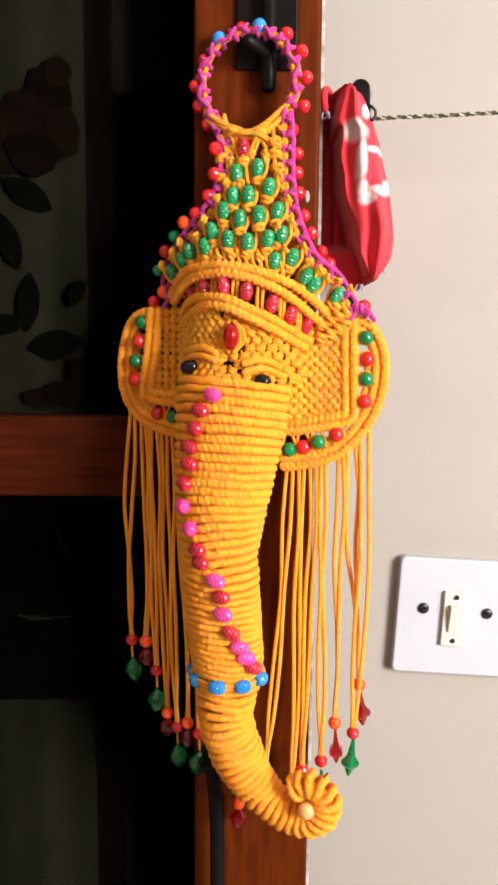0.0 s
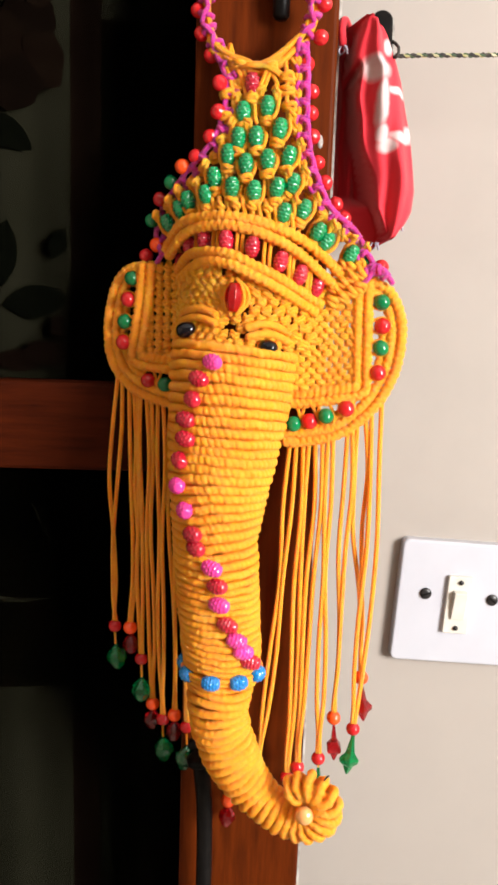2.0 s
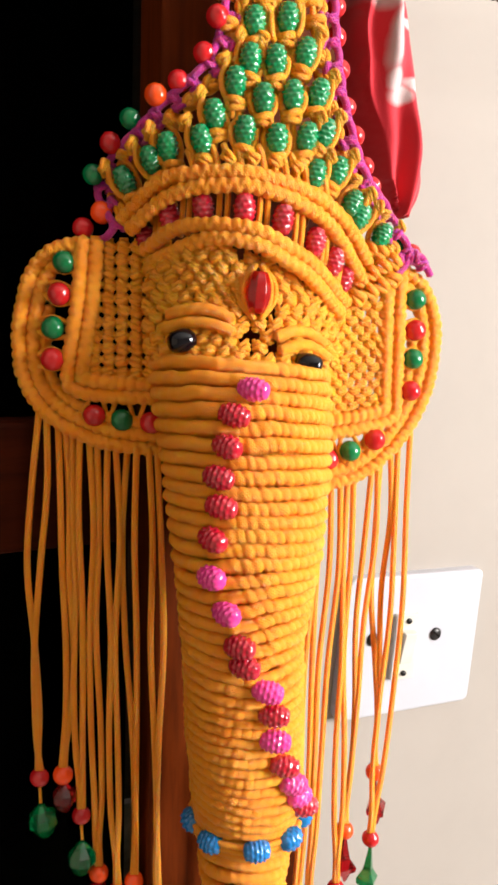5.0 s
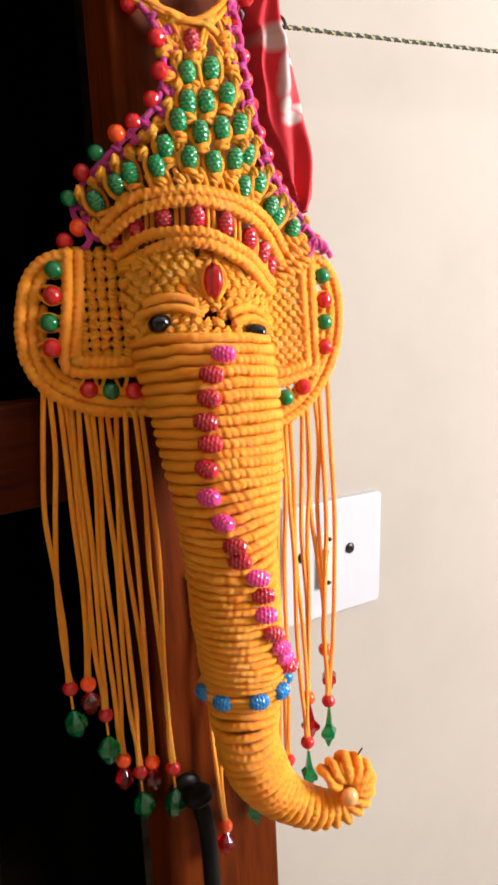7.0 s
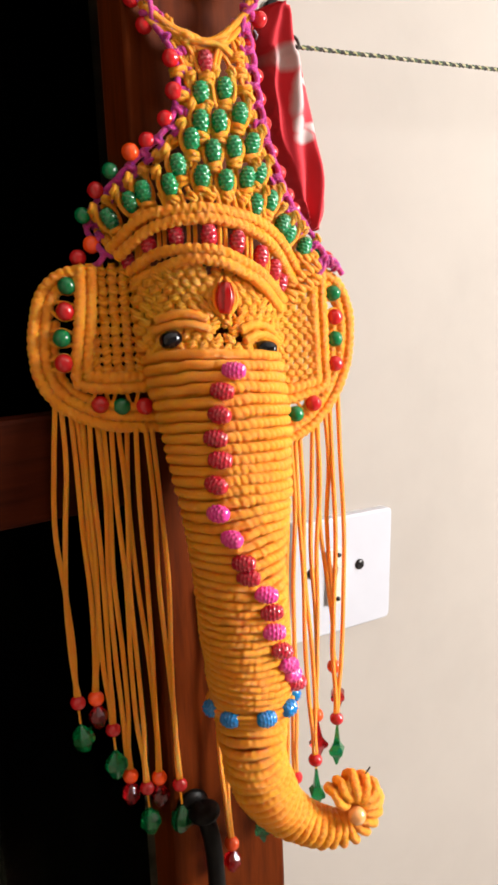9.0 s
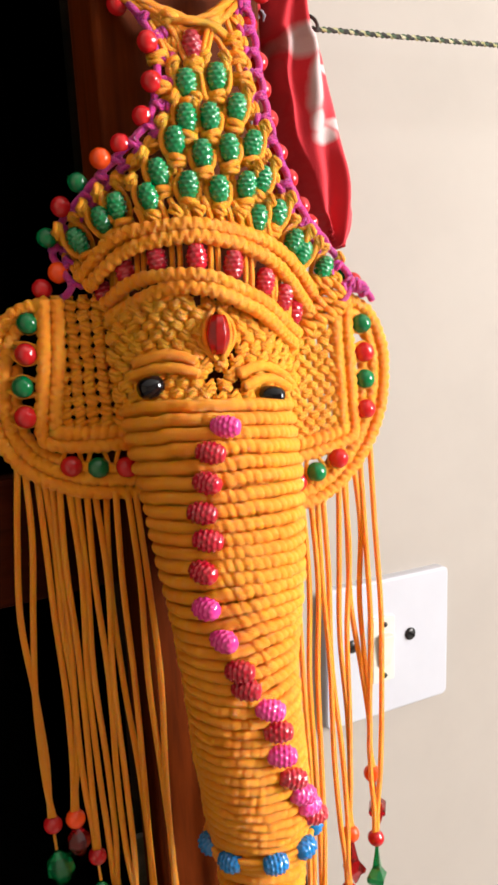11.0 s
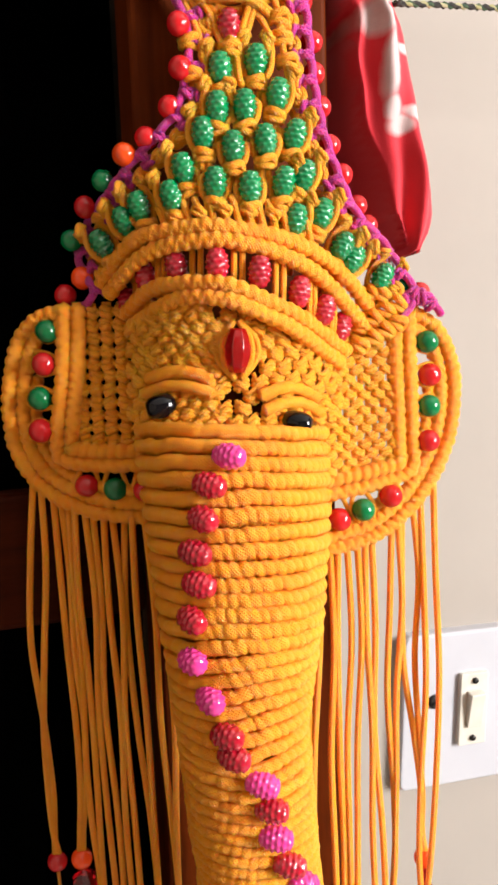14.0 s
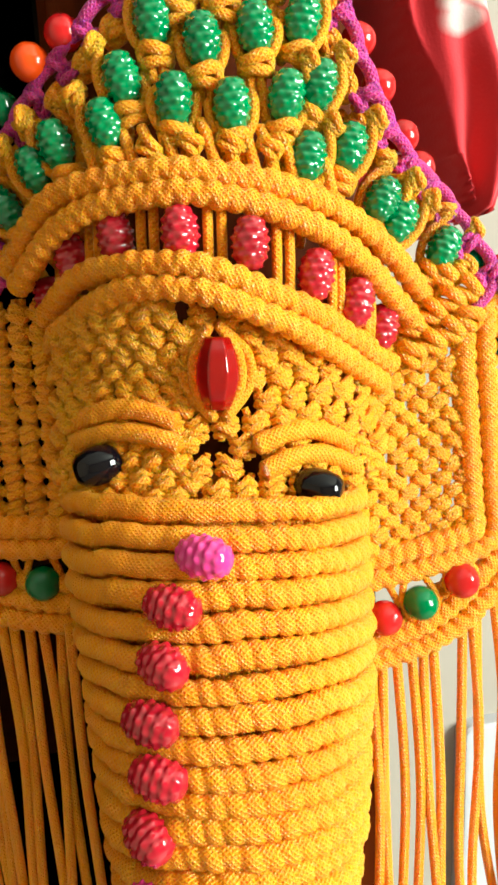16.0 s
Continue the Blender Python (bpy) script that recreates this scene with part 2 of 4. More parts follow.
# ---- mesh building ----
class Build:
    """Collects tubes and blocks into one mesh, with the cord's own coordinates."""

    def __init__(self):
        self.v, self.f, self.uv = [], [], []

    def tube(self, pts, r, sides=8, closed=False, swell=None, caps=True):
        pts = [Vector(p) for p in pts]
        n = len(pts)
        start = len(self.v)
        tang = []
        for k in range(n):
            a = pts[(k - 1) % n] if closed or k > 0 else pts[k]
            b = pts[(k + 1) % n] if closed or k < n - 1 else pts[k]
            tang.append((b - a).normalized())
        ref = Vector((0, -1, 0)) if abs(tang[0].y) < 0.9 else Vector((1, 0, 0))
        side = (ref - tang[0] * ref.dot(tang[0])).normalized()
        run, runs = 0.0, []
        for k in range(n):
            side = (side - tang[k] * side.dot(tang[k])).normalized()
            up = tang[k].cross(side)
            if k:
                run += (pts[k] - pts[k - 1]).length
            runs.append(run)
            rk = r[k] if isinstance(r, (list, tuple)) else r
            for s in range(sides):
                a = 2 * math.pi * s / sides
                q = rk * (swell(run, a) if swell else 1.0)
                self.v.append(pts[k] + side * (math.cos(a) * q) + up * (math.sin(a) * q))
        arc = 2 * math.pi * (r[0] if isinstance(r, (list, tuple)) else r) / sides
        total = run + ((pts[0] - pts[-1]).length if closed else 0)
        for k in range(n if closed else n - 1):
            k2 = (k + 1) % n
            v0, v1 = runs[k], runs[k + 1] if k + 1 < n else total
            for s in range(sides):
                s2 = (s + 1) % sides
                self.f.append((start + k * sides + s, start + k * sides + s2, start + k2 * sides + s2, start + k2 * sides + s))
                self.uv += [(s * arc, v0), ((s + 1) * arc, v0), ((s + 1) * arc, v1), (s * arc, v1)]
        if caps and not closed:
            for k, flip in ((0, True), (n - 1, False)):
                tip = len(self.v)
                rk = r[k] if isinstance(r, (list, tuple)) else r
                self.v.append(pts[k] + tang[k] * (rk * (-0.6 if flip else 0.6)))
                for s in range(sides):
                    s2 = (s + 1) % sides
                    a, b = start + k * sides + s, start + k * sides + s2
                    self.f.append((b, a, tip) if flip else (a, b, tip))
                    self.uv += [(0, 0), (0.1, 0), (0.05, 0.001)]
        return self

    def lathe(self, profile, m=None, sides=16, ridge=None):
        """Turned shape round z; profile of (z, radius)."""
        m = m or Matrix()
        start = len(self.v)
        for z, r in profile:
            for s in range(sides):
                a = 2 * math.pi * s / sides
                q = r * (ridge(z, a) if ridge else 1.0)
                self.v.append(m @ Vector((q * math.cos(a), q * math.sin(a), z)))
        for k in range(len(profile) - 1):
            for s in range(sides):
                s2 = (s + 1) % sides
                self.f.append((start + k * sides + s, start + k * sides + s2, start + (k + 1) * sides + s2, start + (k + 1) * sides + s))
                self.uv += [(0, 0)] * 4
        self.f.append(tuple(start + s for s in reversed(range(sides))))
        self.uv += [(0, 0)] * sides
        last = start + (len(profile) - 1) * sides
        self.f.append(tuple(last + s for s in range(sides)))
        self.uv += [(0, 0)] * sides
        return self

    def mesh(self, name, material, smooth=True):
        me = bpy.data.meshes.new(name)
        me.from_pydata(self.v, [], self.f)
        layer = me.uv_layers.new(name="cord")
        layer.data.foreach_set("uv", np.array(self.uv, dtype=np.float32).ravel())
        me.polygons.foreach_set("use_smooth", [smooth] * len(me.polygons))
        me.materials.append(material)
        me.update()
        return me


def part(name, data, parent=None, label="", m=None):
    ob = new(name, data)
    ob.parent = parent
    if m is not None:
        ob.matrix_basis = m
    if label:
        ob["label"] = label
    return ob


def box_mesh(name, x0, x1, y0, y1, z0, z1, material, bevel=0.0, segments=2):
    bm = bmesh.new()
    bmesh.ops.create_cube(bm, size=1.0)
    for v in bm.verts:
        v.co = Vector(((x0 + x1) / 2 + v.co.x * (x1 - x0), (y0 + y1) / 2 + v.co.y * (y1 - y0), (z0 + z1) / 2 + v.co.z * (z1 - z0)))
    if bevel:
        bmesh.ops.bevel(bm, geom=bm.edges[:], offset=bevel, segments=segments, affect="EDGES", profile=0.5)
    me = bpy.data.meshes.new(name)
    bm.to_mesh(me)
    bm.free()
    me.materials.append(material)
    return me


def smooth_path(pts, step=0.002, closed=False):
    """A Catmull-Rom curve through pts with even steps."""
    pts = [Vector(p) for p in pts]
    n = len(pts)
    fine = []
    for k in range(n if closed else n - 1):
        if closed:
            a, b, c, d = (pts[(k + j - 1) % n] for j in range(4))
        else:
            b, c = pts[k], pts[k + 1]
            a = pts[k - 1] if k else b * 2 - c
            d = pts[k + 2] if k + 2 < n else c * 2 - b
        for s in range(12):
            t = s / 12
            fine.append(0.5 * ((2 * b) + (c - a) * t + (2 * a - 5 * b + 4 * c - d) * t * t + (3 * b - a - 3 * c + d) * t * t * t))
    fine.append(pts[0] if closed else pts[-1])
    run = [0.0]
    for k in range(1, len(fine)):
        run.append(run[-1] + (fine[k] - fine[k - 1]).length)
    count = max(3, int(run[-1] / step))
    arr = np.array([tuple(p) for p in fine])
    at = np.linspace(0, run[-1], count + 1)
    out = np.stack([np.interp(at, run, arr[:, j]) for j in range(3)], 1)
    if closed:
        out = out[:-1]
    return [Vector(p) for p in out]


def hitch(pitch, depth, slant, phase=0.0):
    """Swelling of a row of hitches: a groove between one knot and the next."""
    return lambda run, a: 1.0 - depth + depth * 1.5 * abs(math.sin(math.pi * run / pitch + slant * a + phase + 0.7 * noise.noise((run * 90, phase, 0)))) ** 0.6 + 0.13 * noise.noise((run * 210, phase * 3 + 7, a * 0.3))


def wrapped(ring, pitch, line, k, low):
    """Swelling of one trunk row: clear knuckles past the line of beads, smooth braided cord before it."""
    total = sum((ring[j] - ring[j - 1]).length for j in range(len(ring)))
    plain, knuckled = hitch(0.0066 - 0.0024 * low, 0.07 + 0.05 * low, 0.2, k * 1.3), hitch(pitch, 0.16, -0.6, k * 2.3)

    def swell(run, a):
        p = ring[min(len(ring) - 1, int(run / total * len(ring)))]
        f = min(1.0, max(0.0, (p.x - line - 0.002) / 0.008))
        return plain(run, a) * (1 - f) + knuckled(run, a) * f
    return swell


# ---- the room ----
def structure(name, me, label="", category=""):
    ob = new(name, me)
    return tagged(ob, label, category, kind="structure")


structure("wall_north", box_mesh("wall_north", -1.8, 1.8, 0.745, 0.90, 0, 2.7, WALL), "cream distempered wall behind the open door", "wall")
# South and west walls stay out of view, added to close off and fill light.
structure("wall_south", box_mesh("wall_south", -1.95, 1.95, -2.35, -2.2, 0, 2.7, BOUNCE_WALL), "unseen dull ochre wall added to close the room and set bounce light", "wall")
structure("wall_west", box_mesh("wall_west", -1.95, -1.8, -2.2, 0.9, 0, 2.7, BOUNCE_WALL), "unseen dull ochre wall added to close the room and set bounce light", "wall")
structure("wall_east", box_mesh("wall_east", 1.8, 1.95, -2.2, 0.9, 0, 0.95, WALL), "plain cream wall below the window", "wall")
structure("wall_east_top", box_mesh("wall_east_top", 1.8, 1.95, -2.2, 0.9, 2.45, 2.7, WALL), "plain cream wall above the window", "wall")
structure("wall_east_near", box_mesh("wall_east_near", 1.8, 1.95, -2.2, -1.40, 0.95, 2.45, WALL), "plain cream wall beside the window", "wall")
structure("wall_east_far", box_mesh("wall_east_far", 1.8, 1.95, -0.45, 0.9, 0.95, 2.45, WALL), "plain cream wall beside the window", "wall")
structure("floor", box_mesh("floor", -1.95, 1.95, -2.35, 0.9, -0.1, 0, FLOOR), "speckled grey mosaic floor", "floor")
structure("ceiling", box_mesh("ceiling", -1.95, 1.95, -2.35, 0.9, 2.7, 2.8, CEILING), "white painted ceiling", "ceiling")

# braided cord strung along the wall from the hook
string_cord = tagged(new("strung_cord"), "thin braided black, green and cream cord strung from the hook", "cord")
for k, m in enumerate((STRAND_BLACK, STRAND_GREEN, STRAND_CREAM, STRAND_BLACK)):
    b = Build()
    pts = []
    for s in range(420):
        x = 0.094 + 1.706 * s / 419
        a = x * 620 + k * math.pi / 2
        pts.append((x, 0.652 + 0.0009 * math.cos(a), 1.5636 + 0.0535 * x - 0.03 * max(0.0, x - 0.5) * 0.5 + 0.0010 * math.sin(a) + 0.0004 * noise.noise((x * 30, 0, 0))))
    b.tube(pts, 0.00095, 6)
    part("strand", b.mesh("strand", m), string_cord)
b = Build()
b.tube(smooth_path([(0.091, 0.668, 1.584), (0.0945, 0.661, 1.580), (0.096, 0.652, 1.574), (0.0945, 0.648, 1.567), (0.091, 0.654, 1.569)], 0.002), 0.0011, 7)
part("tie", b.mesh("tie", STRAND_BLACK), string_cord)

# ---- the door ----
door = tagged(new("door_1"), "red-brown varnished wooden door leaf with tinted glass", "door", kind="structure")
part("stile", box_mesh("stile", -0.044, 0.0527, 0.642, 0.676, 0.02, 2.05, WOOD, 0.0035, 3), door)
# Pale strip puts the light caught on the stile's edge into colour.
part("edge_strip", box_mesh("edge_strip", 0.0527, 0.0565, 0.662, 0.676, 0.02, 2.05, EDGE_CHIP_GREY, 0.0006), door, "pale strip for the light caught along the door edge")
part("rail", box_mesh("rail", -0.70, -0.0445, 0.668, 0.692, 1.265, 1.333, SHADED_RAILWOOD, 0.003), door)
part("rail", box_mesh("rail", -0.70, -0.0445, 0.668, 0.692, 1.95, 2.05, SHADED_RAILWOOD, 0.003), door)
part("rail", box_mesh("rail", -0.70, -0.0445, 0.668, 0.692, 0.02, 0.2, SHADED_RAILWOOD, 0.003), door)
part("stile", box_mesh("stile", -0.80, -0.7005, 0.658, 0.692, 0.02, 2.05, WOOD, 0.002), door)
for z0, z1 in ((1.333, 1.95), (0.2, 1.265)):
    pane = part("glass_pane", box_mesh("glass_pane", -0.70, -0.0445, 0.684, 0.688, z0, z1, GLASS), door, "dark tinted glass pane")
    pane.visible_shadow = False


def curtain_mesh(name, x0, x1, y, z0, z1, fold, material):
    b = Build()
    nx, nz = 60, 12
    for j in range(nz + 1):
        for i in range(nx + 1):
            x = x0 + (x1 - x0) * i / nx
            b.v.append(Vector((x, y + fold * math.sin(x * 70 + 0.4 * math.sin(j)) + fold * 0.5 * math.sin(x * 173), z0 + (z1 - z0) * j / nz)))
    for j in range(nz):
        for i in range(nx):
            a = j * (nx + 1) + i
            b.f.append((a, a + 1, a + nx + 2, a + nx + 1))
            b.uv += [(0, 0)] * 4
    return b.mesh(name, material)


curtain = tagged(new("curtain"), "floral printed cotton curtain hanging behind the tinted glass", "curtain")
part("printed_panel", curtain_mesh("printed_panel", -0.68, -0.142, 0.712, 0.1, 2.0, 0.003, CURTAIN), curtain)
part("border_panel", curtain_mesh("border_panel", -0.1425, -0.118, 0.716, 0.1, 2.0, 0.002, PRINT_ROSE), curtain, "faded red border")
# Dark sheet stands in for the black gap between curtain and stile.
part("lining_panel", curtain_mesh("lining_panel", -0.122, 0.03, 0.730, 1.07, 2.0, 0.006, DARK_MOTTLE), curtain, "dark sheet standing in for the black gap beside the stile")
part("lower_panel", curtain_mesh("lower_panel", -0.1175, 0.03, 0.724, 0.1, 1.0695, 0.004, LOWCLOTH), curtain, "dull olive mottled lower panel")


def printed(name, x, z, w, h, turn, material, layer=0.0, point=0.9):
    """One printed shape on the curtain: pointed for a leaf, ragged and round for a petal."""
    b = Build()
    n = 30
    b.v.append(Vector((0, 0, 0)))
    for k in range(n):
        a = 2 * math.pi * k / n
        c, q = math.cos(a), math.sin(a)
        ragged = 1 + (0.10 if point > 0.5 else 0.22) * noise.noise((c * 2.2 + x * 50, q * 2.2, z * 50))
        b.v.append(Vector((w * c * abs(c) ** point * ragged, 0.0004 * math.sin(k), h * q * ragged)))
    for k in range(n):
        b.f.append((0, 1 + k, 1 + (k + 1) % n))
        b.uv += [(0, 0)] * 3
    part(name, b.mesh(name, material), curtain, m=pose(x, 0.706 - layer, z, 0, turn, 0))


for x, z, w, h, turn in ((-0.190, 1.519, 0.011, 0.025, -58), (-0.2075, 1.480, 0.010, 0.026, -20), (-0.192, 1.428, 0.010, 0.026, 4), (-0.168, 1.392, 0.013, 0.025, 82), (-0.212, 1.409, 0.009, 0.018, 75), (-0.24, 1.46, 0.012, 0.026, 40), (-0.150, 1.437, 0.007, 0.013, 20)):
    printed("printed_leaf", x, z, w, h, turn, PRINT_LEAF)
PETALS = ((-0.172, 1.598, 0.022, 0.024, 0), (-0.195, 1.580, 0.020, 0.024, 20), (-0.160, 1.570, 0.016, 0.022, -10), (-0.183, 1.553, 0.024, 0.018, 0), (-0.210, 1.555, 0.02, 0.02, 0), (-0.162, 1.618, 0.012, 0.012, 0), (-0.24, 1.57, 0.02, 0.03, 0),
          (-0.160, 1.352, 0.018, 0.010, 0), (-0.182, 1.345, 0.016, 0.009, 10), (-0.150, 1.372, 0.006, 0.010, 0))
for k, (x, z, w, h, turn) in enumerate(PETALS):
    printed("printed_petal", x, z, w, h, turn, PRINT_ROSE if k % 3 else PRINT_DUSK, 0.0012 + 0.0007 * (k % 4), 0.0)
# Dark sheet below the rail, in front of the printed panel.
part("dark_fold", curtain_mesh("dark_fold", -0.42, -0.117, 0.7025, 1.068, 1.268, 0.0015, DARK_MOTTLE), curtain, "dark sheet below the rail")
for x, z, w, h, turn in ((-0.178, 1.147, 0.0016, 0.020, 84), (-0.165, 1.215, 0.0016, 0.016, -25), (-0.196, 1.148, 0.0014, 0.012, 95)):
    printed("printed_streak", x, z, w, h, turn, CURTAIN, 0.0065, 0.0)
for x, z, w, h, turn in ((-0.116, 1.045, 0.008, 0.016, 10), (-0.135, 1.000, 0.011, 0.017, -20), (-0.100, 1.020, 0.009, 0.014, 30)):
    printed("printed_leaf", x, z, w, h, turn, CURTAIN, -0.018)
part("gathered_top", curtain_mesh("gathered_top", -0.150, -0.046, 0.722, 1.6045, 2.0, 0.002, CURTAIN), curtain, "pale gathered upper curtain")
for k in range(9):
    printed("printed_speck", -0.066 + 0.012 * math.sin(k * 2.3) + 0.0015 * k, 1.672 - 0.0068 * k, 0.0016 + 0.0012 * (k % 3 == 0), 0.0024, 20 * k, DARK_MOTTLE, -0.011, 0.0)

b = Build()
b.lathe([(0, 0.0028), (0.0005, 0.0026), (0.0008, 0.0012)], pose(0.0435, 0.6421, 1.508, 90) @ Matrix.Diagonal((0.7, 1.7, 1, 1)), 9)
part("paint_fleck", b.mesh("paint_fleck", EDGE_CHIP_GREY), door, "pale chip in the varnish")

# ---- bolt, handle, switch, hook and cloth ----
bolt = tagged(new("tower_bolt"), "black iron tower bolt screwed to the door stile", "door bolt")
b = Build()
b.lathe([(1.582, 0.0035), (1.584, 0.0055), (1.60, 0.006), (1.75, 0.006), (1.752, 0.004)], Matrix.Translation((0.0125, 0.632, 0)))
part("rod", b.mesh("rod", BLACK_METAL), bolt, "black iron rod")
part("back_plate", box_mesh("back_plate", -0.012, 0.034, 0.6385, 0.6418, 1.60, 1.76, BLACK_METAL, 0.0012), bolt)
part("keeper", box_mesh("keeper", 0.002, 0.023, 0.624, 0.6415, 1.612, 1.622, BLACK_METAL, 0.002), bolt)
part("keeper", box_mesh("keeper", 0.002, 0.023, 0.624, 0.6415, 1.69, 1.702, BLACK_METAL, 0.002), bolt)
b = Build()
b.tube([(0.0125, 0.632, 1.607), (0.006, 0.622, 1.609), (-0.004, 0.612, 1.612), (-0.006, 0.611, 1.612)], [0.004, 0.004, 0.0045, 0.003], 10)
part("peg", b.mesh("peg", BLACK_METAL), bolt)

handle = tagged(new("door_handle"), "black iron pull handle fixed to the door stile", "door handle")
b = Build()
b.tube(smooth_path([(-0.030, 0.6415, 1.0460), (-0.029, 0.630, 1.0470), (-0.027, 0.6235, 1.0380), (-0.0245, 0.622, 1.0130), (-0.0235, 0.622, 0.9580), (-0.0245, 0.622, 0.8930), (-0.027, 0.6235, 0.8710), (-0.029, 0.630, 0.8630), (-0.030, 0.6415, 0.8640)], 0.004), 0.0062, 12)
part("grip", b.mesh("grip", BLACK_METAL), handle)
b = Build()
b.lathe([(-0.0035, 0.004), (-0.0030, 0.0085), (-0.001, 0.0112), (0.001, 0.0112), (0.0030, 0.0085), (0.0035, 0.004)], pose(-0.028, 0.6275, 1.0485, 6, -10, 0), 24)
part("end_cap", b.mesh("end_cap", BLACK_METAL), handle, "rounded iron end cap")
for z in (1.046, 0.864):
    b = Build()
    b.lathe([(0, 0.013), (0.002, 0.0135), (0.004, 0.012), (0.006, 0.007)], pose(-0.030, 0.6418, z, 90), 24)
    part("rose", b.mesh("rose", BLACK_METAL), handle)

switch = tagged(new("light_switch"), "white plastic switch plate with one rocker on the cream wall", "light switch")
switch.matrix_basis = pose(0.2054, 0.745, 1.137, 0, 3.0, 0)


def plate_mesh(name, w, h, depth, corner, bevel, material):
    bm = bmesh.new()
    ring = []
    for cx, cz, a0 in ((1, 1, 0), (-1, 1, 90), (-1, -1, 180), (1, -1, 270)):
        for k in range(7):
            a = radians(a0 + 15 * k)
            ring.append(bm.verts.new((cx * (w / 2 - corner) + corner * math.cos(a), 0, cz * (h / 2 - corner) + corner * math.sin(a))))
    face = bm.faces.new(ring)
    ext = bmesh.ops.extrude_face_region(bm, geom=[face])
    moved = [v for v in ext["geom"] if isinstance(v, bmesh.types.BMVert)]
    for v in moved:
        v.co.y -= depth
    edges = [e for e in bm.edges if all(v in moved for v in e.verts)]
    bmesh.ops.bevel(bm, geom=edges, offset=bevel, segments=3, affect="EDGES", profile=0.6)
    bmesh.ops.recalc_face_normals(bm, faces=bm.faces[:])
    me = bpy.data.meshes.new(name)
    bm.to_mesh(me)
    bm.free()
    me.materials.append(material)
    return me


part("plate", plate_mesh("plate", 0.129, 0.113, 0.010, 0.006, 0.0025, PLATE), switch)
part("switch_body", plate_mesh("switch_body", 0.0225, 0.053, 0.004, 0.0015, 0.001, KEY), switch, "ivory plastic switch body", pose(-0.010, -0.0101, 0.0))
part("rocker", plate_mesh("rocker", 0.012, 0.026, 0.006, 0.001, 0.001, KEY), switch, "ivory rocker tipped down", pose(-0.010, -0.0125, 0.001, 9))
for x, z, r in ((-0.0395, 0.0078, 0.0052), (0.021, 0.0060, 0.0052), (-0.010, 0.0212, 0.0022), (-0.010, -0.0212, 0.0022)):
    b = Build()
    b.lathe([(0, r), (0.0012, r), (0.002, r * 0.8), (0.0023, r * 0.3)], pose(x, -0.0101 if r > 0.004 else -0.0141, z, 90), 18)
    sc = part("screw", b.mesh("screw", SCREW), switch, "blackened steel screw")
    part("slot", box_mesh("slot", -r * 0.75, r * 0.75, -0.0026, -0.0021, -r * 0.13, r * 0.13, BLACK_METAL), sc, m=pose(x, -0.0101 if r > 0.004 else -0.0141, z, 0, 35 if x > 0 else -20, 0))

hook = tagged(new("wall_hook"), "dark steel coat hook fixed to the wall", "hook")
b = Build()
b.tube(smooth_path([(0.084, 0.7445, 1.562), (0.084, 0.715, 1.556), (0.0845, 0.680, 1.560), (0.0850, 0.668, 1.578), (0.0853, 0.666, 1.590)], 0.003), 0.005, 12)
part("prong", b.mesh("prong", BLACK_METAL), hook)
part("tip", plate_mesh("tip", 0.0145, 0.034, 0.005, 0.007, 0.002, BLACK_METAL), hook, "flat rounded hook tip", pose(0.0855, 0.664, 1.584, -8))
part("tip_rim", plate_mesh("tip_rim", 0.0180, 0.0375, 0.003, 0.0088, 0.001, STEEL), hook, "steel rim", pose(0.0860, 0.6672, 1.583, -8))
part("back_plate", box_mesh("back_plate", 0.074, 0.094, 0.739, 0.7448, 1.535, 1.59, BLACK_METAL, 0.002), hook)

cloth = tagged(new("bandhani_cloth"), "red cotton cloth with white tie-dyed marks hung on the hook", "cloth")
b = Build()
zs = [1.590, 1.588, 1.582, 1.574, 1.552, 1.518, 1.478, 1.464, 1.456, 1.447, 1.441]
lef = [0.068, 0.062, 0.057, 0.055, 0.054, 0.054, 0.055, 0.059, 0.067, 0.077, 0.084]
rig = [0.080, 0.084, 0.0880, 0.0915, 0.1000, 0.1090, 0.1130, 0.1115, 0.107, 0.099, 0.089]
rows_n, front, rear = 60, 64, 12
cols = front + rear
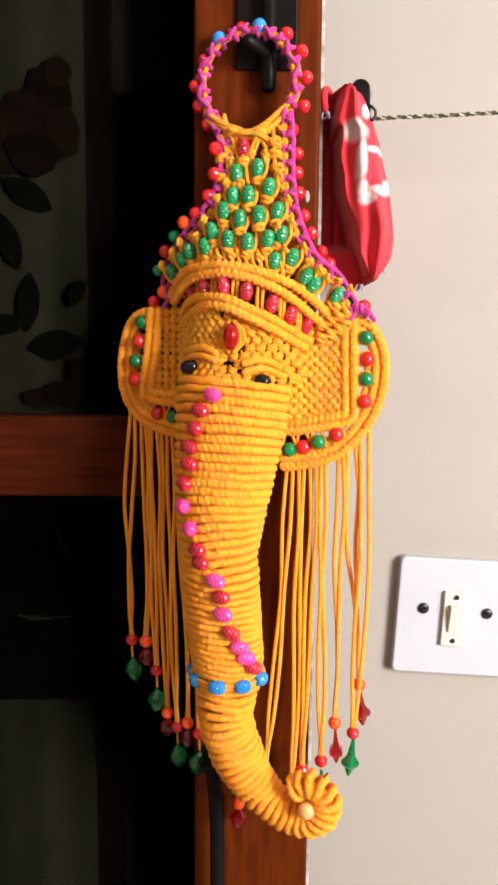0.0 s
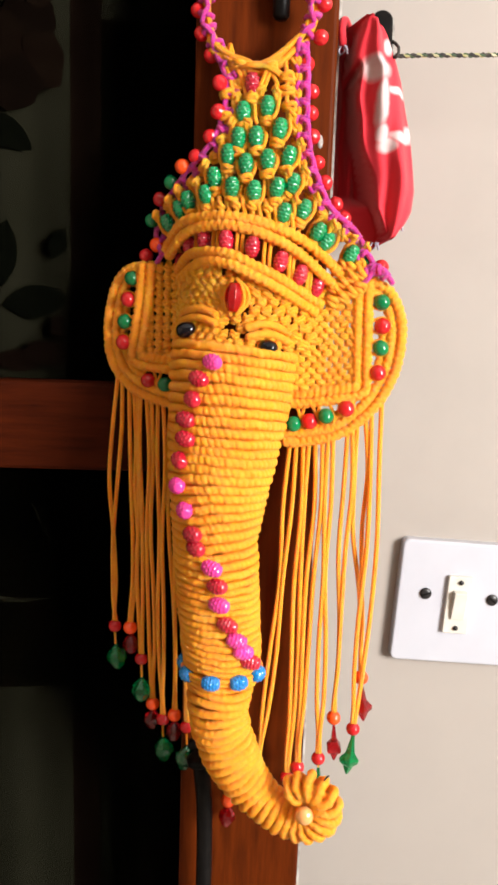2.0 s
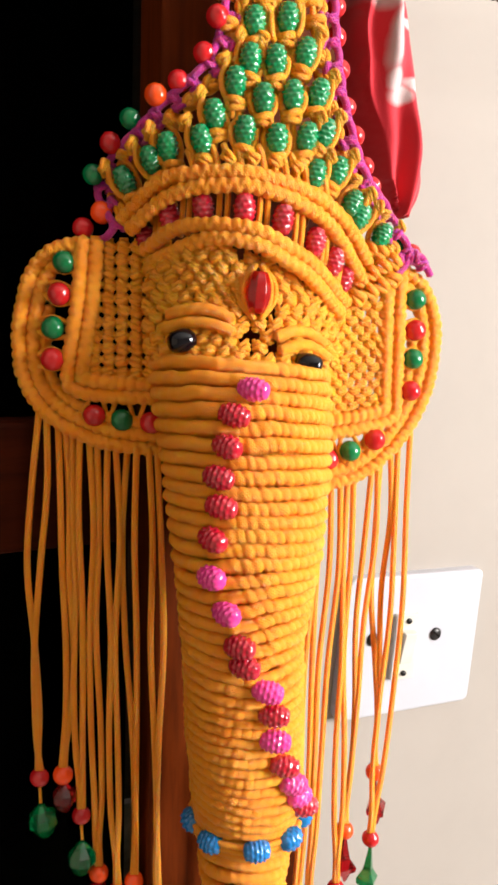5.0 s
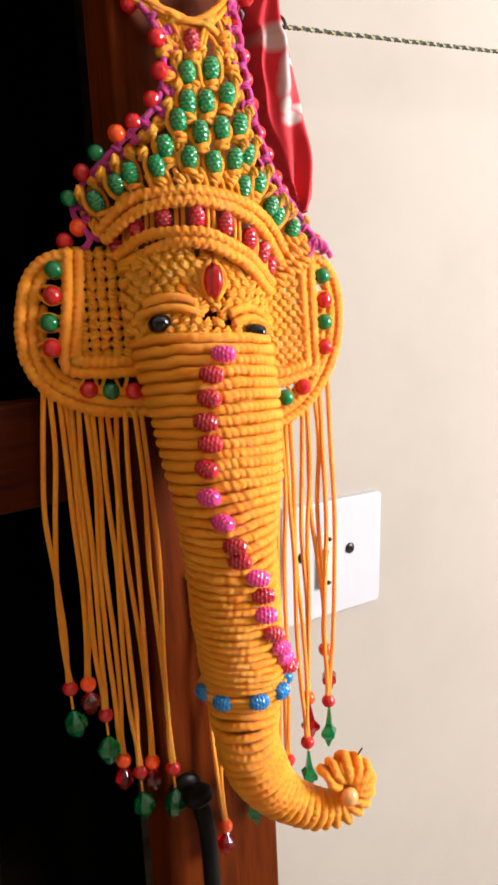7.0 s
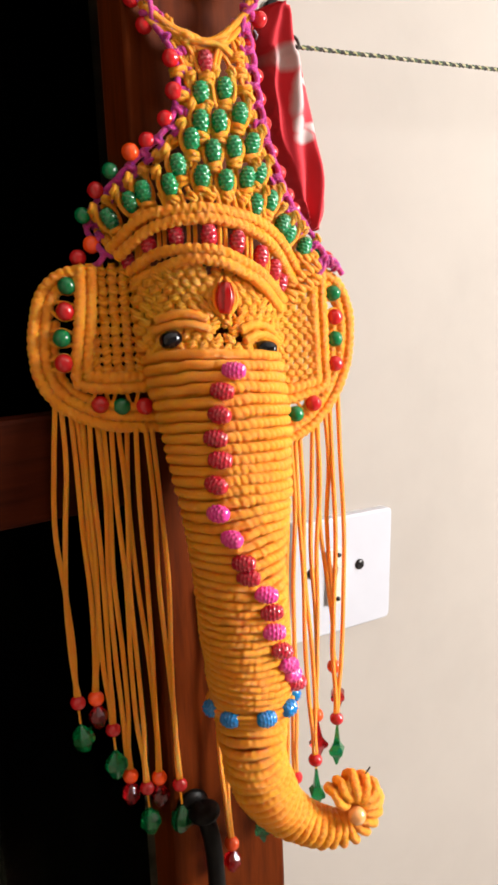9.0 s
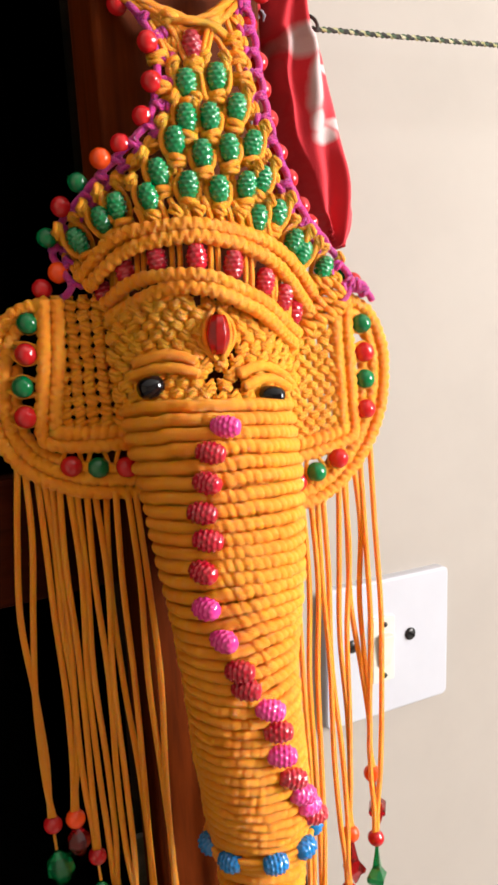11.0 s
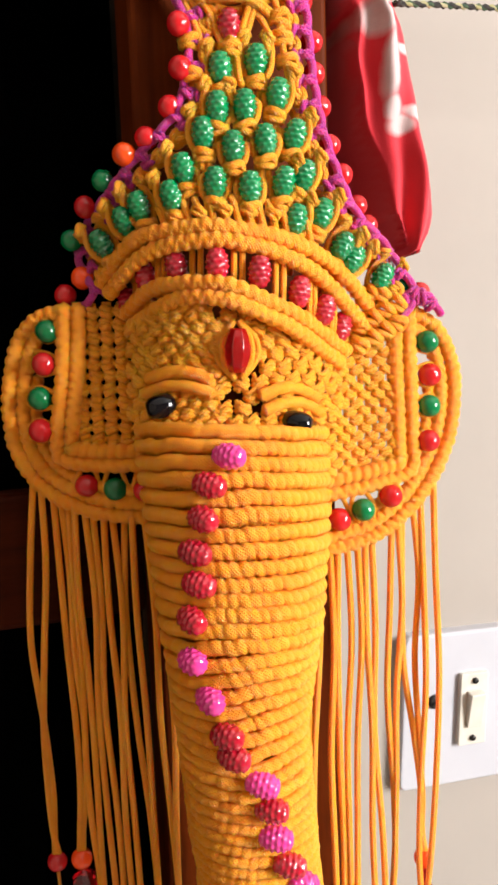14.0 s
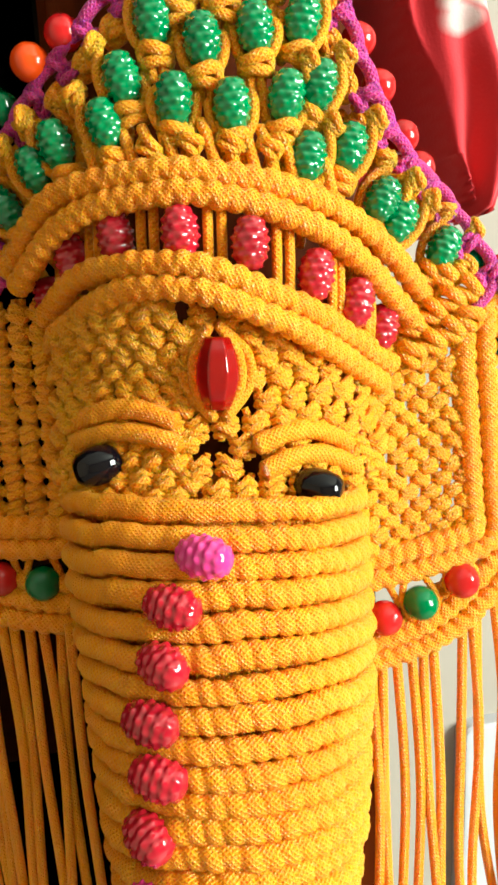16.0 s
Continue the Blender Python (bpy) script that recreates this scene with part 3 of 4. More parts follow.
for j in range(rows_n):
    z = zs[0] + (zs[-1] - zs[0]) * (j / (rows_n - 1))
    x0, x1 = np.interp(-z, [-q for q in zs], lef), np.interp(-z, [-q for q in zs], rig)
    open_ = min(1.0, max(0.0, (z - 1.468) / 0.010)) * min(1.0, max(0.0, (1.588 - z) / 0.012))
    turn = 0.069 + 0.020 * max(0.0, (1.545 - z) / 0.09) ** 1.5 - 0.004 * (z > 1.56)
    for i in range(front):
        f = i / (front - 1)
        x = x0 + (x1 - x0) * f
        step = min(1.0, max(0.0, (x - turn + 0.0012) / 0.0024))
        step = step * step * (3 - 2 * step)
        g = max(0.0, (x - turn) / max(0.01, x1 - turn))
        fold = 0.0035 * math.sin(7.5 * g + 14 * (z - 1.5)) + 0.0022 * math.sin(15 * g - 60 * (z - 1.5) + 1) + 0.0028 * noise.noise((x * 60, z * 22, 4))
        near = 0.005 * min(1.0, max(0.0, (1.505 - z) / 0.055))
        lit = 0.638 - near + fold + 0.014 * g ** 3.5 + 0.006 * (1 - g) ** 6
        dark = 0.698 + 0.004 * math.sin(x * 500) + 0.006 * noise.noise((x * 80, z * 30, 9))
        ridge = 0.004 * noise.noise((z * 40, 2, 2))
        b.v.append(Vector((x + ridge * step * (1 - g), lit * step + (1 - step) * (dark * open_ + (1 - open_) * ((0.668 if z < 1.5 else 0.650) + fold)), z - 0.0025 * math.sin(f * 9) * (j > rows_n - 10))))
    for i in range(rear):
        f = 1 - (i + 0.5) / rear
        b.v.append(Vector((x0 + (x1 - x0) * f, 0.712 + 0.002 * math.sin(9 * f), z)))
for j in range(rows_n - 1):
    for i in range(cols):
        i2 = (i + 1) % cols
        b.f.append((j * cols + i, j * cols + i2, (j + 1) * cols + i2, (j + 1) * cols + i))
        b.uv += [(0, 0)] * 4
for j in (0, rows_n - 1):
    b.f.append(tuple(j * cols + i for i in (range(cols) if j == 0 else reversed(range(cols)))))
    b.uv += [(0, 0)] * cols
part("cloth_fold", b.mesh("cloth_fold", CLOTH), cloth)
b = Build()
b.tube(smooth_path([(0.066, 0.672, 1.580), (0.061, 0.662, 1.590), (0.0575, 0.655, 1.591), (0.0560, 0.652, 1.584), (0.0575, 0.654, 1.575)], 0.0015), 0.0028, 10)
part("rolled_hem", b.mesh("rolled_hem", CLOTH), cloth, "rolled red hem at the top")
for x, y, z in ((0.1065, 0.650, 1.4625), (0.1035, 0.649, 1.4560), (0.0580, 0.652, 1.5735), (0.0870, 0.648, 1.4420)):
    b = Build()
    for k in range(4):
        p0 = Vector((x + 0.002 * math.sin(k * 2.1), y - 0.002 * math.cos(k), z))
        b.tube([p0, p0 + Vector((0.002 * math.cos(k * 1.7), -0.001, -0.003)), p0 + Vector((0.002 * math.cos(k), 0.001, -0.005))], 0.0006, 6)
    part("edging_tuft", b.mesh("edging_tuft", LACE), cloth, "white and violet edging thread")

# ---- the macrame wall hanging ----
hanging = tagged(new("wall_hanging"), "marigold macrame elephant head hanging with coloured beads and fringe", "wall hanging")
hanging.matrix_basis = pose(-0.003, 0.632, 1.0, 0, 0, -14.4)


def at(u, d, z):
    """A place on the hanging: u across, d out from the door, z the height in the room."""
    return Vector((u, -d, z - 1.0))


def steady(z, table):
    zs = [a for a, _ in table]
    return float(np.interp(z, zs, [b for _, b in table]))


def crown_d(u, z):
    return max(steady(z, [(1.41, 0.034), (1.44, 0.029), (1.47, 0.027), (1.50, 0.023), (1.54, 0.015), (1.62, 0.0)]) - (6.0 if u > 0 else 7.5) * u * u, -0.004 - 0.05 * abs(u))


def barrel(axial, radius, lumps=9, rings=5):
    """An oval bead with raised, scalloped rings round z."""
    prof = []
    n = rings * 8
    for k in range(n + 1):
        t = -1 + 2 * k / n
        prof.append((t * axial, radius * (0.28 + 0.72 * math.sqrt(max(0.0, 1 - abs(t) ** 1.95)))))

    def relief(z, a):
        t = (z / axial + 1) / 2
        ring = math.sin(rings * math.pi * t) ** 2
        step = int(rings * t) % 2
        lump = 0.5 + 0.5 * math.cos(a * lumps + step * math.pi)
        return 0.89 + 0.018 * ring + 0.125 * ring * lump ** 1.2

    return Build().lathe(prof, None, 54, relief)


def ball(radius, squash=0.94):
    prof = []
    for k in range(13):
        a = -math.pi / 2 + math.pi * k / 12
        prof.append((radius * squash * math.sin(a), max(0.0012, radius * math.cos(a))))
    return Build().lathe(prof, None, 24)


def drop(length, radius):
    """A faceted long drop: narrow neck, wide waist, pointed end."""
    prof = [(0, 0.0012), (-0.15 * length, 0.0018), (-0.45 * length, radius * 0.45), (-0.62 * length, radius), (-0.72 * length, radius * 0.92), (-0.80 * length, radius * 0.5), (-0.87 * length, radius * 0.38), (-length, 0.0008)]
    return Build().lathe(list(reversed(prof)), None, 4)


def crystal(radius):
    """A faceted clear bead that hangs from its top."""
    prof = [(-2.7 * radius, 0.0007), (-2.3 * radius, radius * 0.55), (-1.5 * radius, radius), (-0.85 * radius, radius * 0.95), (-0.3 * radius, radius * 0.45), (0.0, 0.0012)]
    return Build().lathe(prof, None, 8)


MESH = {
    "crown": barrel(0.0068, 0.0052, 9, 6).mesh("ribbed_bead", PEARL_GREEN),
    "band": barrel(0.0070, 0.0052, 9, 6).mesh("ribbed_bead", PEARL_RED),
    "trunk_red": barrel(0.0072, 0.0055, 9, 6).mesh("ribbed_bead", PEARL_RED),
    "trunk_pink": barrel(0.0072, 0.0055, 9, 6).mesh("ribbed_bead", PEARL_PINK),
    "blue": barrel(0.0064, 0.0056, 9, 6).mesh("ribbed_bead", PEARL_BLUE),
    "ear_red": ball(0.0058).mesh("round_bead", RED),
    "ear_green": ball(0.0058).mesh("round_bead", GREEN),
    "ruby_ball": crystal(0.0066).mesh("crystal_bead", RUBY, False),
    "emerald_ball": crystal(0.0078).mesh("crystal_bead", EMERALD, False),
    "red": ball(0.0052).mesh("round_bead", RED),
    "orange": ball(0.0055).mesh("round_bead", ORANGE),
    "green": ball(0.0052).mesh("round_bead", GREEN),
    "sky": ball(0.0056).mesh("round_bead", BLUE),
    "ruby_drop": drop(0.030, 0.0075).mesh("drop_bead", RUBY, False),
    "emerald_drop": drop(0.031, 0.0075).mesh("drop_bead", EMERALD, False),
}
LABEL = {"crown": "pearly green ribbed bead", "band": "pearly red ribbed bead", "trunk_red": "pearly red ribbed bead", "trunk_pink": "pearly pink ribbed bead", "blue": "pearly blue ribbed bead",
         "ear_red": "glossy red bead", "ear_green": "glossy dark green bead", "ruby_ball": "clear dark red faceted bead", "emerald_ball": "clear green faceted bead", "red": "glossy red bead", "orange": "glossy orange bead", "green": "glossy dark green bead", "sky": "glossy blue bead", "ruby_drop": "clear red faceted drop", "emerald_drop": "clear green faceted drop"}


def bead(kind, p, parent, tilt=(0, 0, 0)):
    ob = part(MESH[kind].name.split(".")[0], MESH[kind], parent, LABEL[kind])
    ob.matrix_basis = Matrix.Translation(p) @ pose(0, 0, 0, *tilt)
    return ob


rng = random.Random(11)
CORD = 0.00145


def knot(b, p, size=0.0034, out=Vector((0, -1, 0)), along=Vector((0, 0, 1))):
    """A square knot: two cords wrapped across, one above the other, with a small loop at each side."""
    side = along.cross(out).normalized()
    lie = rng.choice((-1, 1))
    for h, thick, lift, slope in ((0.34, 0.52, 0.78, 0.20), (-0.48, 0.44, 0.55, -0.12)):
        c = p + along * (size * h)
        tip = (slope * lie + rng.uniform(-0.10, 0.10)) * size
        b.tube(smooth_path([c - side * (size * 1.02) - out * (size * 0.35), c - side * (size * 0.68) + out * (size * lift * 0.62) - along * tip, c + out * (size * lift), c + side * (size * 0.68) + out * (size * lift * 0.62) + along * tip, c + side * (size * 1.02) - out * (size * 0.35)], size * 0.35), size * thick, 8)
    for s in (-1, 1):
        c = p + side * (size * 0.95 * s)
        b.tube(smooth_path([c + along * (size * 0.75) - out * (size * 0.3), c + side * (size * 0.14 * s) + out * (size * 0.22), c - along * (size * 0.75) - out * (size * 0.3)], size * 0.4), size * 0.34, 7)


# crown: green beads held in a net of knotted cords
crown_net = Build()
GREENS = [(-0.003, 1.5194), (0.0126, 1.5229), (0.0068, 1.5033), (0.0216, 1.5088), (-0.0115, 1.4922), (0.0011, 1.4859), (0.0152, 1.4888), (0.0284, 1.4915),
          (-0.0073, 1.4711), (0.0077, 1.4688), (0.0225, 1.4711), (0.0318, 1.4744), (0.0274, 1.4553), (0.0397, 1.4583), (0.0493, 1.4444), (0.0547, 1.4387), (0.0706, 1.431),
          (-0.0261, 1.4667), (-0.0406, 1.4638), (-0.0476, 1.4583), (-0.059, 1.4496), (-0.0206, 1.4778), (-0.005, 1.5027)]
crown = part("crown", bpy.data.meshes.new("crown"), hanging, "marigold knotted cord net")
spots = []
for u, z in GREENS:
    lean = -u * 520 if abs(u) > 0.02 else -u * 120
    if u > 0.045:
        lean = -35
    d = crown_d(u, z) + 0.001
    spots.append((u, z, d, lean))
    bead("crown", at(u, d, z), crown, (rng.uniform(-6, 6), -lean, rng.uniform(0, 40)))
under = []
for u, z, d, lean in spots:
    a = radians(lean)
    along, side = Vector((-math.sin(a), 0, math.cos(a))), Vector((math.cos(a), 0, math.sin(a)))
    c = at(u, d - 0.0015, z)
    under.append((u, z, c, along, side, c - along * 0.0092))
for u, z, c, along, side, low in under:
    if all(low is q[5] or (low - q[5]).length > 0.0045 or q[1] > z for q in under):
        knot(crown_net, low + Vector((0, -0.0010, 0)), 0.0036, along=along)
    for s in (-1, 1):
        best = None
        for u2, z2, c2, along2, side2, low2 in under:
            reach = low2 - c
            sideways, up = reach.dot(side) * s, reach.dot(along)
            if 0.0025 < sideways < 0.0125 and 0.001 < up < 0.016 and (best is None or sideways < best[0]):
                best = (sideways, low2, along2, side2)
        if best:
            start = best[1] - best[2] * 0.002 - best[3] * (0.0015 * s)
            pts = [start, start - best[2] * 0.004, c + side * (0.0061 * s) + along * 0.001 + Vector((0, 0.0008, 0)), c + side * (0.0051 * s) - along * 0.005, low + side * (0.0018 * s)]
        else:
            start = c + along * 0.0100 + side * (0.0042 * s)
            pts = [start + side * (0.003 * s) - along * 0.004 + Vector((0, 0.0035, 0)), start + side * (0.0022 * s), start - side * (0.0005 * s) + Vector((0, -0.001, 0)), c + side * (0.0058 * s) + along * 0.004, c + side * (0.0062 * s) + Vector((0, 0.0006, 0)), c + side * (0.0050 * s) - along * 0.005, low + side * (0.0018 * s)]
            knot(crown_net, start + side * (0.001 * s) + Vector((0, -0.0002, 0)), 0.0025, along=(along + side * (0.8 * s)).normalized())
        crown_net.tube(smooth_path(pts, 0.0012), CORD * 1.02, 8)
# cords that run from the lowest knots into the headband, and from the loop into the crown
for u, z, c, along, side, low in under:
    if z < 1.475:
        for s in (-1, 1):
            crown_net.tube([low + side * (0.0015 * s), low + side * (0.002 * s) - along * 0.006, low + side * (0.0028 * s) - along * 0.014 + Vector((0, 0.002, 0))], CORD, 8)
for k in range(13):
    u = -0.030 + k * 0.0052
    z0 = 1.4595 - 5.0 * (u + 0.004) ** 2
    crown_net.tube(smooth_path([at(u - 0.002, crown_d(u, z0) - 0.001, z0 + 0.006), at(u, crown_d(u, z0) + 0.0015, z0), at(u + 0.0015, crown_d(u, z0) + 0.001, z0 - 0.008)], 0.002), CORD * 1.1, 8)
    if k % 2:
        knot(crown_net, at(u, crown_d(u, z0) + 0.002, z0), 0.0027, along=Vector((0.5, 0, 0.8)).normalized())
for run in ([(-0.020, 0.010, 1.557), (-0.008, 0.016, 1.549), (0.0014, 0.020, 1.5475), (0.012, 0.017, 1.547), (0.026, 0.012, 1.538)],
            [(-0.018, 0.010, 1.554), (-0.0085, 0.0155, 1.546), (-0.0047, 0.0165, 1.538), (-0.0022, 0.0175, 1.531), (0.0016, 0.0190, 1.5285)],
            [(0.022, 0.009, 1.556), (0.012, 0.0145, 1.548), (0.0078, 0.0165, 1.538), (0.0052, 0.0175, 1.531), (0.0016, 0.0190, 1.5285)],
            [(-0.0170, 0.012, 1.549), (-0.0115, 0.017, 1.534), (-0.0095, 0.019, 1.520), (-0.0065, 0.0205, 1.5115)],
            [(0.0016, 0.0190, 1.529), (0.0042, 0.0195, 1.524), (0.0050, 0.0198, 1.516), (0.0062, 0.020, 1.512)],
            [(0.010, 0.013, 1.547), (0.0165, 0.014, 1.540), (0.0195, 0.016, 1.530), (0.0190, 0.0185, 1.520), (0.0165, 0.020, 1.515)],
            [(0.022, 0.010, 1.552), (0.0235, 0.013, 1.543), (0.0245, 0.015, 1.532), (0.0255, 0.017, 1.522), (0.0270, 0.018, 1.512)],
            [(-0.0165, 0.012, 1.546), (-0.0160, 0.015, 1.530), (-0.0150, 0.018, 1.515), (-0.0160, 0.019, 1.503)]):
    for s in (0.0, 0.0026) if run[0][2] > 1.5535 else (0.0,):
        crown_net.tube(smooth_path([at(u + s, d - s * 0.4, z) for u, d, z in run], 0.002), CORD, 8)
for u, z in ((-0.008, 1.550), (0.0016, 1.5275), (0.0125, 1.548), (0.0235, 1.5420), (0.0245, 1.5330), (0.0265, 1.523), (-0.0155, 1.531), (-0.0150, 1.517)):
    knot(crown_net, at(u, crown_d(u, z) + 0.0015, z), 0.0036)
crown.data = crown_net.mesh("crown", YELLOW)
ob = bead("band", at(0.0016, 0.0168, 1.5375), crown)

# loop: cord ring bound with magenta, strung with beads
loop = part("hanging_loop", bpy.data.meshes.new("hanging_loop"), hanging)
b = Build()
RC = (0.0022, 1.587)
for r, dd in ((0.0345, 0.003), (0.0375, -0.001)):
    ring = []
    for k in range(72):
        a = 2 * math.pi * k / 72
        ring.append(at(RC[0] + r * math.cos(a), 0.004 + dd + 0.0008 * math.sin(9 * a), RC[1] + r * 1.02 * math.sin(a)))
    b.tube(ring, 0.0020, 8, True)
b.tube(smooth_path([at(-0.031, 0.008, 1.568), at(-0.016, 0.011, 1.557), at(-0.006, 0.013, 1.553), at(0.004, 0.013, 1.550), at(0.016, 0.012, 1.555), at(0.033, 0.008, 1.570)], 0.003), 0.0022, 8, swell=hitch(0.006, 0.14, 0.5))
b.tube(smooth_path([at(-0.030, 0.007, 1.562), at(-0.012, 0.011, 1.551), at(0.004, 0.012, 1.545), at(0.018, 0.011, 1.551), at(0.032, 0.007, 1.565)], 0.003), 0.0019, 8, swell=hitch(0.006, 0.14, -0.5))
loop.data = b.mesh("hanging_loop", YELLOW)
b = Build()
for k in range(24):
    a = 2 * math.pi * (k + 0.3) / 24
    if 3.9 < a < 5.5:
        continue
    out = Vector((math.cos(a), 0, math.sin(a)))
    c = at(RC[0] + 0.0362 * math.cos(a), 0.005, RC[1] + 0.0365 * math.sin(a))
    t = Vector((-math.sin(a), 0, math.cos(a)))
    ring = []
    for s in range(8):
        q = 2 * math.pi * s / 8
        ring.append(c + out * (0.0043 * math.cos(q)) + Vector((0, -0.0036 * math.sin(q), 0)) + t * (0.0016 * math.cos(q) * (1 if k % 2 else -1)))
    b = Build()
    b.tube(ring, 0.0019, 8, True)
    b.tube(smooth_path([c + out * (0.0025 * (1 if k % 2 else -1)) - t * 0.0035 + Vector((0, -0.0035, 0)), c + Vector((0, -0.0052, 0)), c - out * (0.0025 * (1 if k % 2 else -1)) + t * 0.0050 + Vector((0, -0.0030, 0))], 0.002), 0.0017, 8)
    part("binding", b.mesh("binding", MAGENTA), loop, "magenta cord binding")
for u, z, kind in ((-0.0332, 1.6058, "red"), (-0.04, 1.5879, "red"), (-0.0374, 1.5733, "red"), (-0.0305, 1.5593, "red"), (-0.0208, 1.619, "sky"), (0.010, 1.6256, "sky"), (-0.0065, 1.6285, "red"), (0.0297, 1.6197, "red"), (0.0409, 1.6067, "red"), (0.0446, 1.5883, "red"), (0.0432, 1.5682, "red"), (0.0350, 1.552, "red")):
    bead(kind, at(u, 0.006 if kind == "sky" else -0.004 if abs(u) < 0.01 else 0.003, z), loop, (0, math.degrees(math.atan2(z - RC[1], u - RC[0])), 0))


def edging(name, pts, beads, inward):
    """Thick magenta cord down the edge of the crown, tied to the net at each knot, with beads outside it."""
    b, ties = Build(), Build()
    path = smooth_path(pts, 0.0011)
    run = []
    for k, p in enumerate(path):
        step = abs(math.sin(math.pi * (k - 5) / 10)) ** 0.7
        run.append(p + Vector((-inward * 0.0016 * step, -0.0012 * step, 0)))
    b.tube(run, 0.0019, 9)
    for k in range(5, len(path) - 3, 10):
        t = (path[k + 1] - path[k - 1]).normalized()
        across = Vector((-t.z, 0, t.x))
        if across.x * inward < 0:
            across = -across
        knot(b, path[k] + across * 0.0008 + Vector((0, -0.0006, 0)), 0.0027, along=t)
        if k < len(path) - 16:
            knot(b, path[k] + across * 0.0046 + Vector((0, -0.0002, 0)), 0.0027, along=across)
        if k + 5 < len(path) - 14:
            q = path[min(k + 5, len(path) - 2)] + across * 0.0050
            ties.tube(smooth_path([path[k] + across * 0.0055 + Vector((0, 0.001, 0)), q + t * 0.001 - across * 0.001 + Vector((0, -0.001, 0)), q + t * 0.004 + across * 0.003, path[k] + across * 0.0100 + Vector((0, 0.002, 0))], 0.0012), CORD * 1.1, 8)
            knot(ties, q + across * 0.0022, 0.0026, along=(across + t * 0.4).normalized())
    holder = part(name, b.mesh(name, MAGENTA), hanging, "magenta knotted cord")
    part("tie_cord", ties.mesh("tie_cord", YELLOW), holder, "marigold tie cord")
    for u, d, z, kind in beads:
        bead(kind, at(u, d, z), holder, (rng.uniform(0, 90), rng.uniform(0, 90), 0))
    return holder


def on_crown(l, lift=0.0):
    return [at(u, crown_d(u, z) + lift, z) for u, z in l]


edging("crown_edge", on_crown([(0.033, 1.565), (0.0352, 1.5463), (0.0371, 1.515), (0.042, 1.4892), (0.0543, 1.4614), (0.0705, 1.4470)]) + [at(0.0797, 0.0, 1.4326), at(0.0860, 0.001, 1.4235), at(0.0925, 0.001, 1.4205), at(0.0975, -0.001, 1.4125)],
       [(0.0390, 0.004, 1.5347, "red"), (0.0395, 0.006, 1.5208, "red"), (0.0415, 0.008, 1.5058, "red"), (0.0455, 0.008, 1.4893, "red"), (0.0512, 0.007, 1.4768, "red"), (0.0585, 0.003, 1.4636, "red"), (0.064, 0.000, 1.455, "red"),
        (0.0795, -0.003, 1.4258, "green"), (0.0905, -0.006, 1.4235, "red")], -1)
b = Build()
b.tube(smooth_path([at(0.0865, 0.002, 1.4225), at(0.0835, 0.0025, 1.4165), at(0.0795, 0.002, 1.4120)], 0.001), 0.0019, 9)
knot(b, at(0.0885, 0.002, 1.4212), 0.0030, along=Vector((1, 0, 0)))
part("crown_edge", b.mesh("crown_edge", MAGENTA), hanging, "magenta knotted cord")
edging("crown_edge", on_crown([(-0.028, 1.565), (-0.0165, 1.5446), (-0.0143, 1.5282), (-0.019, 1.5076), (-0.0251, 1.4976), (-0.0471, 1.4773), (-0.0672, 1.4551), (-0.0695, 1.443), (-0.063, 1.4274), (-0.074, 1.417)]),
       [(-0.0200, 0.018, 1.538, "red"), (-0.0200, 0.0205, 1.5195, "red"), (-0.0252, 0.0186, 1.5042, "red"), (-0.036, 0.0150, 1.4925, "red"), (-0.0459, 0.0128, 1.4862, "orange"), (-0.0568, 0.0045, 1.4768, "green"), (-0.0657, 0.0014, 1.466, "red"),
        (-0.0734, -0.0039, 1.4521, "green"), (-0.0694, -0.004, 1.435, "orange"), (-0.078, -0.0054, 1.4274, "red")], 1)

RUBY_OVAL = bead_material("ruby_oval_bead", (0.55, 0.006, 0.008), 0.05, 0.2, 0.55)

# headband: two pairs of knotted rows with red beads between
ROWS_BAND = (
    [(-0.0605, 0.0031, 1.431), (-0.0434, 0.020, 1.448), (-0.024, 0.0308, 1.4515), (-0.0036, 0.0359, 1.4515), (0.0266, 0.0296, 1.4445), (0.0505, 0.013, 1.431), (0.0715, -0.006, 1.4085)],
    [(-0.0568, 0.007, 1.4265), (-0.0415, 0.0215, 1.4405), (-0.0244, 0.0316, 1.4455), (-0.0038, 0.037, 1.4458), (0.0191, 0.0338, 1.4398), (0.039, 0.0233, 1.4293), (0.0650, -0.002, 1.4050)],
    [(-0.0502, 0.0057, 1.4173), (-0.0374, 0.0220, 1.4270), (-0.0228, 0.0345, 1.4288), (-0.0048, 0.0412, 1.4276), (0.0132, 0.0392, 1.4199), (0.0279, 0.0307, 1.4130), (0.0520, 0.0050, 1.3970)],
    [(-0.0465, 0.0110, 1.412), (-0.0257, 0.0330, 1.4222), (-0.0051, 0.0420, 1.4213), (0.0105, 0.0405, 1.4150), (0.0245, 0.0335, 1.4080), (0.0494, 0.0068, 1.3915)],
)
band = None
for k, row in enumerate(ROWS_BAND):
    b = Build()
    b.tube(smooth_path([at(*p) for p in row], 0.0007), 0.0034 if k < 2 else 0.0033, 12, swell=hitch(0.0047, 0.25, 0.30 if k % 2 else -0.25, k * 2.1))
    if band is None:
        band = part("headband", b.mesh("headband", YELLOW), hanging)
    else:
        part("hitched_cord", b.mesh("hitched_cord", YELLOW), band)
